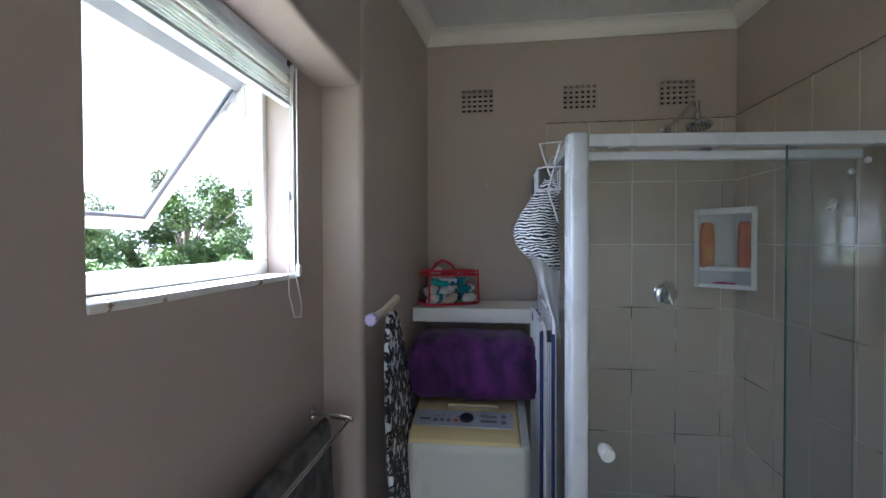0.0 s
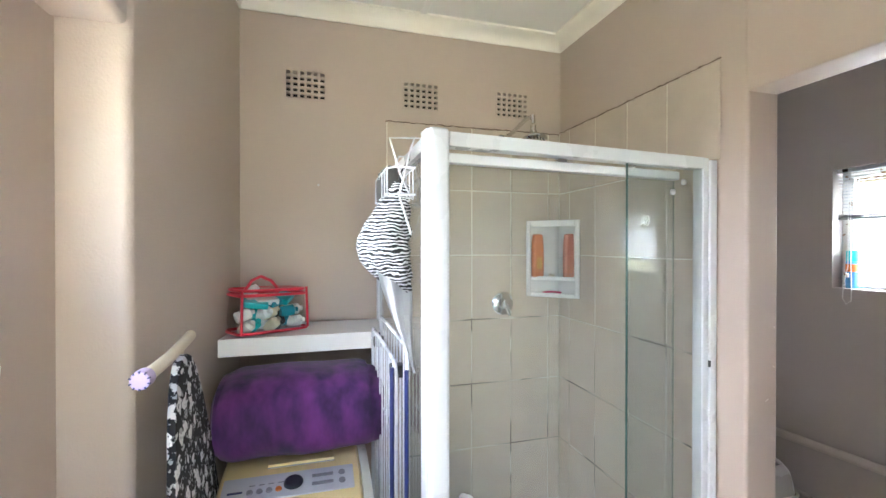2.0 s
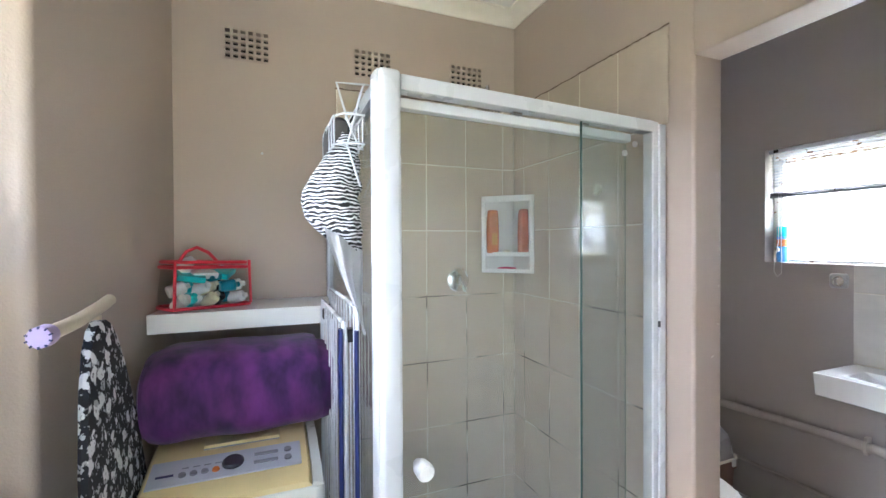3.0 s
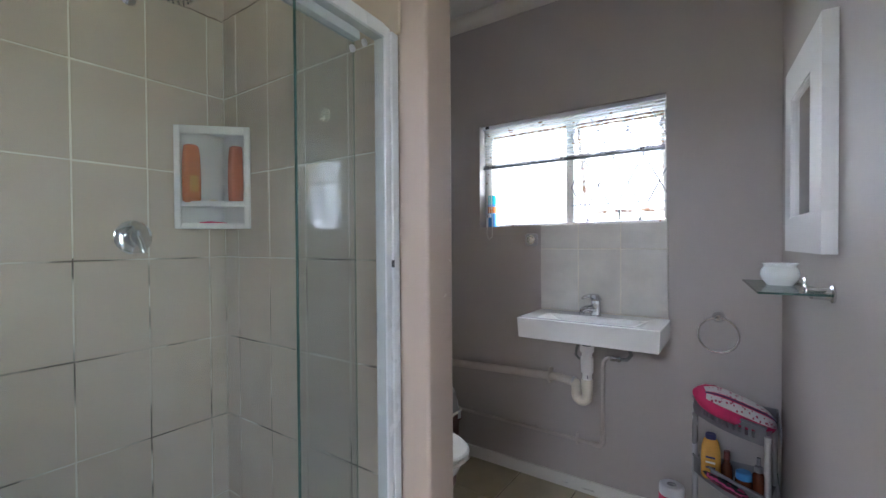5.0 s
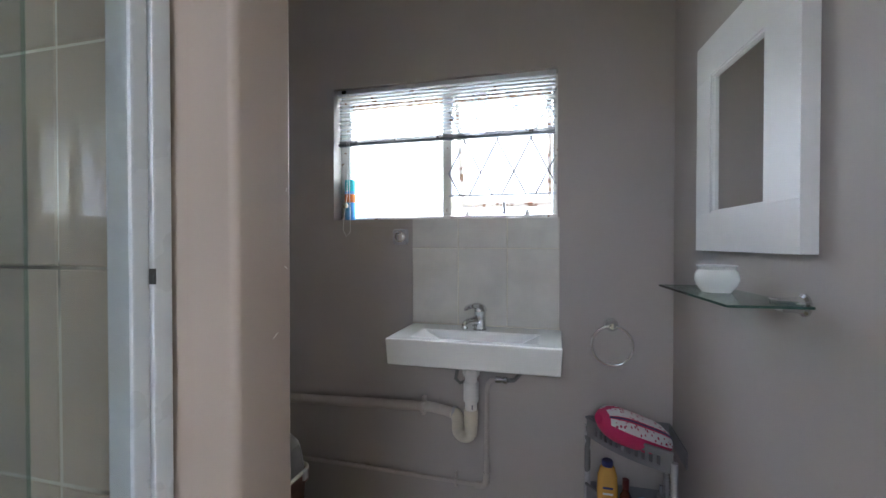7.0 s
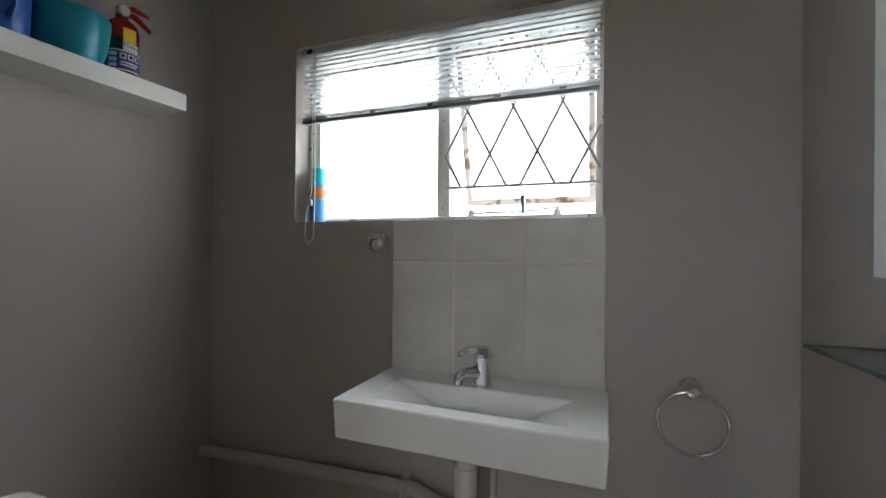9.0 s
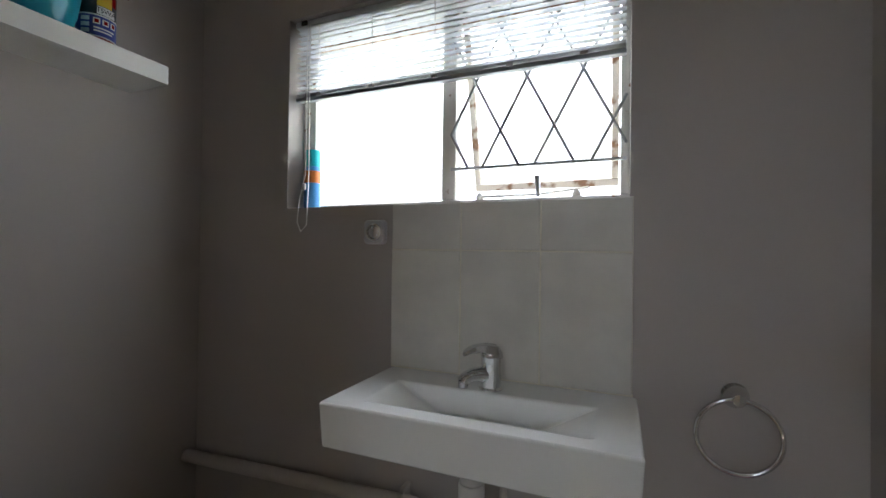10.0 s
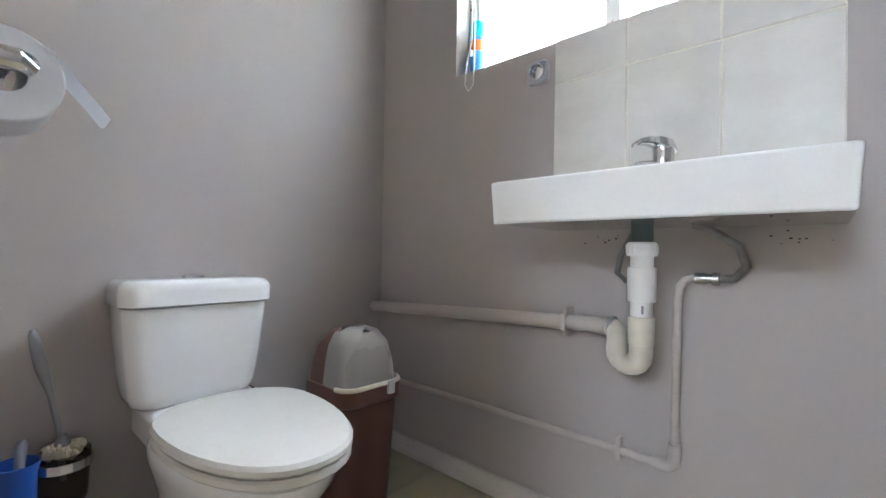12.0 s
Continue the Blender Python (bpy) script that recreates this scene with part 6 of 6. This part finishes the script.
def toilet_brush():
    x, y = 1.835, 2.56
    h = thing("toilet_brush", (x, y, 0.2), "steel toilet brush in a wall-mounted glass holder", "toilet brush")
    g = part("glass_cup", lathe([(0, 0.2), (0.042, 0.2), (0.046, 0.21), (0.05, 0.32), (0.048, 0.32), (0.044, 0.212), (0, 0.206)], (x, y, 0), 28), clear_glass("smoked_glass", (0.74, 0.73, 0.70)), h, "smoked glass cup")
    part("holder_ring", lathe([(0.05, 0.285), (0.055, 0.285), (0.055, 0.305), (0.05, 0.305)], (x, y, 0), 28), CHROME, h)
    part("wall_bracket", box(x - 0.014, x + 0.014, y + 0.052, N, 0.28, 0.31, 0.004), CHROME, h)
    rnd = random.Random(17)
    tufts = bmesh.new()
    for k in range(34):
        a, rr = rnd.uniform(0, 6.28), rnd.uniform(0.008, 0.036)
        add_box(tufts, -0.008, 0.008, -0.004, 0.004, -0.016, 0.012, 0.002, 1, Matrix.Translation((x + rr * math.cos(a), y + rr * math.sin(a), 0.318 + rnd.uniform(0, 0.012))) @ pose(0, 0, 0, rnd.uniform(-50, 50), rnd.uniform(-50, 50), rnd.uniform(0, 180)))
    part("bristles", tufts, CREAM, h, "stained cream bristles")
    part("collar", lathe([(0.0, 0.334), (0.014, 0.334), (0.016, 0.338), (0.010, 0.352), (0.008, 0.36)], (x - 0.004, y, 0), 18), GREY_PLASTIC, h)
    part("stem", tube([(x, y, 0.25), (x - 0.012, y, 0.38), (x - 0.03, y, 0.47)], 0.0065, 10), GREY_PLASTIC, h)
    part("grip", tube([(x - 0.028, y, 0.46), (x - 0.042, y, 0.52), (x - 0.052, y, 0.565), (x - 0.06, y, 0.60), (x - 0.062, y, 0.612)], [0.007, 0.014, 0.013, 0.009, 0.004], 12), GREY_PLASTIC, h)
    b = thing("brush_pot", (1.752, 2.54, 0), "blue plastic brush pot standing on the floor", "pot")
    part("cup", lathe([(0, 0), (0.05, 0), (0.05, 0.02), (0.036, 0.05), (0.036, 0.30), (0.042, 0.325), (0.04, 0.326), (0.034, 0.30), (0, 0.29)], (1.752, 2.54, 0), 24), BLUE, b)
    part("handle", tube([(1.757, 2.545, 0.29), (1.76, 2.545, 0.36), (1.761, 2.545, 0.372)], [0.009, 0.011, 0.006], 10), GREY_PLASTIC, b)


toilet_brush()


def paper_holder():
    x, y, z = 1.692, 1.93, 0.988
    h = thing("toilet_roll_holder", (XP1, y, z), "chrome toilet roll holder on the wall with a hanging roll", "toilet roll holder")
    part("rosette", lathe([(0.024, 0), (0.024, 0.006), (0.012, 0.012)], (XP1, y - 0.065, z + 0.012), 20, 'x'), CHROME, h)
    part("arm", tube([(XP1 + 0.005, y - 0.065, z + 0.012), (x + 0.012, y - 0.065, z + 0.012), (x + 0.016, y - 0.06, z + 0.012), (x + 0.016, y + 0.06, z + 0.012)], 0.0125, 16), CHROME, h)
    r = thing("toilet_roll", (x, y, z - 0.055), "white toilet paper roll with a loose end", "toilet paper")
    part("roll", lathe([(0.02, -0.05), (0.05, -0.05), (0.052, -0.048), (0.052, 0.048), (0.05, 0.05), (0.02, 0.05), (0.02, -0.05)], (x, y, z), 40, 'y'), PAPER, r)
    bm = bmesh.new()
    pts = [(x + 0.036, z + 0.0375), (x + 0.048, z + 0.026), (x + 0.062, z + 0.008), (x + 0.078, z - 0.010), (x + 0.094, z - 0.030)]
    rows = [[bm.verts.new((px, y + dy, pz + 0.002 * math.sin(dy * 90))) for dy in (-0.05, -0.035, -0.02, -0.005, 0.01)] for px, pz in pts]
    for s, t in zip(rows, rows[1:]):
        for k in range(4):
            bm.faces.new((s[k], s[k + 1], t[k + 1], t[k]))
    bmesh.ops.solidify(bm, geom=bm.faces, thickness=0.0006)
    part("loose_end", bm, PAPER, r)


paper_holder()


def shelf_things():
    z = 1.8462
    b = thing("plastic_bowl", (2.335, 2.545, z), "turquoise plastic bowl on the white shelf", "bowl")
    part("bowl", lathe([(0, 0), (0.062, 0), (0.066, 0.004), (0.082, 0.05), (0.09, 0.115), (0.091, 0.13), (0.088, 0.13), (0.078, 0.05), (0.06, 0.008), (0, 0.006)], (2.325, 2.545, z), 36), TEAL, b)
    j = thing("plastic_jug", (2.18, 2.54, z), "dark blue plastic jug on the white shelf", "jug")
    part("body", lathe([(0, 0), (0.055, 0), (0.058, 0.006), (0.062, 0.12), (0.06, 0.16), (0.055, 0.16), (0.05, 0.02), (0, 0.01)], (2.175, 2.54, z), 28), BLUE, j)
    part("handle", tube([(2.175, 2.48, z + 0.13), (2.175, 2.455 + 0.01, z + 0.11), (2.175, 2.465, z + 0.06), (2.175, 2.482, z + 0.04)], 0.007, 8), BLUE, j)
    x, y = 2.462, 2.55
    e = thing("fire_extinguisher", (x, y, z), "small red fire extinguisher with blue and white labels on the shelf", "fire extinguisher")
    r = 0.043
    part("cylinder", lathe([(0, 0), (r - 0.004, 0), (r, 0.006), (r, 0.15), (r * 0.9, 0.168), (r * 0.55, 0.183), (0.016, 0.188), (0.016, 0.2)], (x, y, z), 32), RED, e)
    part("blue_label", lathe([(r + 0.0006, 0.028), (r + 0.0006, 0.08)], (x, y, z), 32), surface("blue_label_print", (0.04, 0.06, 0.30), 0.4, bump=0.0), e)
    part("white_line", lathe([(r + 0.0007, 0.024), (r + 0.0007, 0.028)], (x, y, z), 32), PVC, e)
    part("white_line", lathe([(r + 0.0007, 0.08), (r + 0.0007, 0.084)], (x, y, z), 32), PVC, e)
    part("black_label", lathe([(r + 0.0006, 0.084), (r + 0.0006, 0.12)], (x, y, z), 32), BLACK, e)

    def patch(name, a0, a1, z0, z1, mat, rr):
        bm = bmesh.new()
        cols = [[bm.verts.new((x + rr * math.cos(a), y + rr * math.sin(a), z + q)) for q in (z0, z1)] for a in [radians(a0 + (a1 - a0) * k / 8) for k in range(9)]]
        for s, t in zip(cols, cols[1:]):
            bm.faces.new((s[0], t[0], t[1], s[1]))
        return part(name, bm, mat, e)
    patch("yellow_label", -118, -72, 0.108, 0.15, LABEL_YELLOW, r + 0.0012)
    patch("white_label", -118, -60, 0.085, 0.107, PVC, r + 0.0012)
    for k in range(3):
        patch("pictogram", -128 + 26 * k, -108 + 26 * k, 0.058, 0.074, PVC, r + 0.0012)
        patch("pictogram_mark", -124 + 26 * k, -112 + 26 * k, 0.061, 0.071, RED, r + 0.0016)
        patch("label_bar", -165, -138, 0.032 + 0.016 * k, 0.043 + 0.016 * k, PVC, r + 0.0012)
    patch("label_bar", -126, -62, 0.046, 0.050, PVC, r + 0.0012)
    patch("label_bar", -126, -70, 0.038, 0.042, PVC, r + 0.0012)
    tx = bpy.data.curves.new("lettering", 'FONT')
    tx.body, tx.size, tx.align_x, tx.extrude = "TSWA", 0.017, 'CENTER', 0.0002
    t = new("lettering", tx)
    t.data.materials.append(BLACK)
    t.parent = e
    a = radians(-92)
    t.matrix_local = pose((r + 0.0024) * math.cos(a), (r + 0.0024) * math.sin(a), 0.090, 90, 0, -2)
    part("valve_head", lathe([(0.014, 0.2), (0.017, 0.203), (0.017, 0.22), (0.012, 0.226), (0, 0.226)], (x, y, z), 18), STEEL, e)
    part("gauge", lathe([(0.015, 0), (0.015, 0.008), (0.012, 0.01), (0, 0.009)], (0, 0, 0), 18, 'z', Matrix.Translation((x - 0.006, y - 0.016, z + 0.209)) @ pose(0, 0, 0, 90)), PVC, e)
    part("lever", tube([(x, y, z + 0.222), (x + 0.03, y - 0.008, z + 0.232), (x + 0.07, y - 0.015, z + 0.225)], [0.006, 0.008, 0.005], 8), RED, e)
    part("lever", tube([(x, y, z + 0.214), (x + 0.03, y - 0.01, z + 0.208), (x + 0.072, y - 0.02, z + 0.178)], [0.006, 0.009, 0.006], 8), RED, e)


shelf_things()

# ---- outdoors ----


def tree(x, y, top, spread, seed, count):
    rnd = random.Random(seed)
    t = thing("tree", (x, y, -0.3), "leafy green tree beyond the window", "tree", "trees")
    bm = bmesh.new()
    add_tube(bm, [(x, y, -0.32), (x + 0.05, y + 0.05, 0.4), (x, y + 0.1, 1.2), (x + 0.1, y, top * 0.75)], [0.14, 0.11, 0.08, 0.03], 8)
    clumps = []
    for k in range(40):
        a, rr = rnd.uniform(0, 6.28), spread * rnd.uniform(0.15, 1)
        zz = rnd.uniform(0.25, 1.0) * top - 0.25 * rr
        c = Vector((x + rr * math.cos(a), y + rr * math.sin(a), zz))
        clumps.append((c, rnd.uniform(0.25, 0.5) * spread * 0.5))
        add_tube(bm, [(x, y, zz * 0.5), tuple((c + Vector((x, y, zz * 0.6))) / 2), tuple(c)], [0.025, 0.014, 0.006], 5)
    part("trunk", bm, BARK, t)
    verts, faces = [], []
    for i in range(count):
        c, r = clumps[rnd.randrange(len(clumps))]
        d = Vector((rnd.gauss(0, 1), rnd.gauss(0, 1), rnd.gauss(0, 1))).normalized() * r * rnd.uniform(0.3, 1.05)
        p = c + d
        q = Euler((rnd.uniform(-1, 1), rnd.uniform(-1, 1), rnd.uniform(0, 6.3))).to_matrix()
        s = rnd.uniform(0.026, 0.055)
        b0 = len(verts)
        for u, v, w in ((-1, 0, 0), (-0.2, 0.5, 0.12), (1, 0, 0), (-0.2, -0.5, 0.12)):
            verts.append(p + q @ Vector((u * s, v * s, w * s)))
        faces.append((b0, b0 + 1, b0 + 2, b0 + 3))
    me = bpy.data.meshes.new("crown")
    me.from_pydata(verts, [], faces)
    me.materials.append(LEAF)
    cr = new("crown", me)
    cr.parent = t
    cr.matrix_parent_inverse = Matrix.Translation(-Vector((x, y, -0.3)))


tree(-5.4, 5.0, 2.0, 1.5, 3, 30000)
tree(-6.4, 8.8, 3.1, 2.0, 5, 64000)
tree(-8.5, 9.0, 2.3, 1.8, 8, 30000)
tree(7.2, 3.6, 1.7, 1.2, 9, 6000)


def wall_nail():
    n = thing("wall_nail", (0.25, N, 1.94), "small nail in the taupe wall", "nail")
    part("nail", lathe([(0.003, 0), (0.003, 0.008), (0.005, 0.008), (0.005, 0.01), (0, 0.01)], (0.25, N, 1.94), 10, 'y', pose(0, 0, 0, 90)), STEEL, n)


wall_nail()


def paint_edge(name, a, b, seed):
    """Ragged dirty line where the paint meets the tiles."""
    a, b = Vector(a), Vector(b)
    rnd = random.Random(seed)
    n = 60
    pts = [a.lerp(b, k / n) + Vector((0, 0, rnd.uniform(-0.0025, 0.0025))) for k in range(n + 1)]
    structure(name, tube(pts, [rnd.uniform(0.001, 0.0035) for _ in pts], 6), PAINT_EDGE, "ragged dirty paint line above the tiles", "trim")


paint_edge("trim_north", (0.55, N - 0.008, 2.251), (1.464, N - 0.008, 2.251), 1)
paint_edge("trim_east", (XP0 - 0.008, N - 0.01, 2.257), (XP0 - 0.008, 1.685, 2.257), 2)


def wall_marks():
    """Chips and scuffs in the paint."""
    m = bmesh.new()
    for x, z, l, a in ((1.556, 1.20, 0.013, 30), (1.582, 1.30, 0.008, -30), (1.584, 1.42, 0.006, 80)):
        add_box(m, -l / 2, l / 2, -0.0004, 0.001, -0.0008, 0.0008, 0, 1, pose(x, 1.602, z, 0, -a, 0))
    structure("trim_paint_chips", m, CORNICE, "pale chips in the jamb paint", "trim")
    k = bmesh.new()
    rnd = random.Random(11)
    for i in range(16):
        y = rnd.choice((rnd.uniform(1.64, 1.74), rnd.uniform(1.20, 1.34)))
        z = 0.845 + rnd.uniform(-0.012, 0.02)
        r = rnd.uniform(0.0008, 0.003)
        add_box(k, XE - 0.0006, XE + 0.001, y - r, y + r, z - r * 0.7, z + r * 0.6, 0, 1)
    structure("trim_mould_spots", k, DARK, "dark mould spots on the wall under the basin", "trim")


wall_marks()

# ---- tiles, last ----


def tile_mesh(w, h, t=0.007, b=0.0025):
    bm = bmesh.new()
    lo = [bm.verts.new((sx * w / 2, sz * h / 2, 0)) for sx, sz in ((-1, -1), (1, -1), (1, 1), (-1, 1))]
    md = [bm.verts.new((sx * w / 2, sz * h / 2, t - b)) for sx, sz in ((-1, -1), (1, -1), (1, 1), (-1, 1))]
    hi = [bm.verts.new((sx * (w / 2 - b), sz * (h / 2 - b), t)) for sx, sz in ((-1, -1), (1, -1), (1, 1), (-1, 1))]
    for a, c in ((lo, md), (md, hi)):
        for k in range(4):
            bm.faces.new((a[k], a[(k + 1) % 4], c[(k + 1) % 4], c[k]))
    bm.faces.new(hi)
    bmesh.ops.recalc_face_normals(bm, faces=bm.faces)
    me = bpy.data.meshes.new("tile")
    bm.to_mesh(me)
    bm.free()
    return me


TILES = {}


def lay(parent, mat, frame_m, us, vs, joint=0.004, jitter=0.0008, seed=1):
    """Tiles between breaks us, vs in the plane of frame_m (local x, y; z out)."""
    rnd = random.Random(seed)
    for i in range(len(us) - 1):
        for j in range(len(vs) - 1):
            w, h = us[i + 1] - us[i] - joint, vs[j + 1] - vs[j] - joint
            key = (round(w, 4), round(h, 4), mat.name)
            if key not in TILES:
                TILES[key] = tile_mesh(w, h)
                TILES[key].materials.append(mat)
            ob = new("tile", TILES[key])
            ob.parent = parent
            ob.matrix_basis = frame_m @ Matrix.Translation(((us[i] + us[i + 1]) / 2, (vs[j] + vs[j + 1]) / 2, rnd.uniform(-jitter, jitter))) @ pose(0, 0, 0, rnd.uniform(-0.15, 0.15), rnd.uniform(-0.15, 0.15))


ROWS = [0.03, 0.345, 0.664, 0.983, 1.302, 1.621, 1.939, 2.248]
gn = structure("tiling_north", box(0.557, 1.464, N - 0.009, N - 0.0005, 1.312, 2.246), GROUT, "cream glazed wall tiles in the shower", "tiles", False)
go = structure("tiling_north_lower", box(0.557, 1.464, N - 0.009, N - 0.0005, 0.03, 1.3115), GROUT_OLD, "cream glazed wall tiles with mouldy joints", "tiles", False)
NM = Matrix.Translation((0, N - 0.004, 0)) @ pose(0, 0, 0, 90)
lay(gn, TILE, NM, [0.557, 0.767, 0.978, 1.189, 1.40, 1.466], ROWS[4:], seed=2)
lay(go, TILE, NM, [0.557, 0.767, 0.978, 1.189, 1.40, 1.466], ROWS[:5], seed=3)
ge = structure("tiling_east", box(XP0 - 0.009, XP0 - 0.0005, 1.714, N - 0.006, 1.312, 2.252), GROUT, "cream glazed wall tiles in the shower", "tiles", False)
gf = structure("tiling_east_lower", box(XP0 - 0.009, XP0 - 0.0005, 1.714, N - 0.006, 0.03, 1.3115), GROUT_OLD, "cream glazed wall tiles with mouldy joints", "tiles", False)
EM = Matrix.Translation((XP0 - 0.004, 0, 0)) @ pose(0, 0, 0, 90, 0, -90)
EU = [-2.626, -2.53, -2.32, -2.11, -1.90, -1.712]
lay(ge, TILE, EM, EU, ROWS[4:-1], seed=4)
lay(ge, TILE, EM, EU[:-1] + [-1.686], [ROWS[-2], 2.254], seed=9)
lay(gf, TILE, EM, EU, ROWS[:5], seed=5)
gs = structure("tiling_basin", box(XE - 0.009, XE - 0.0005, 1.192, 1.834, 0.978, 1.447), GROUT, "off-white tiled splashback above the basin", "tiles", False)
SM = Matrix.Translation((XE - 0.004, 0, 0)) @ pose(0, 0, 0, 90, 0, -90)
lay(gs, SPLASH, SM, [-1.836, -1.622, -1.407, -1.191], [0.979, 1.316, 1.449], 0.003, 0.0003, seed=6)
floor_ob = bpy.data.objects["floor"]
FM = Matrix.Translation((0, 0, -0.007))
lay(floor_ob, FLOOR_TILE, FM, [1.205 + 0.33 * k for k in range(6)], [0.65 + 0.33 * k for k in range(7)], 0.005, 0.0003, seed=7)
lay(floor_ob, FLOOR_TILE, FM, [-0.445 + 0.33 * k for k in range(6)], [-2.32 + 0.33 * k for k in range(16)], 0.005, 0.0003, seed=8)
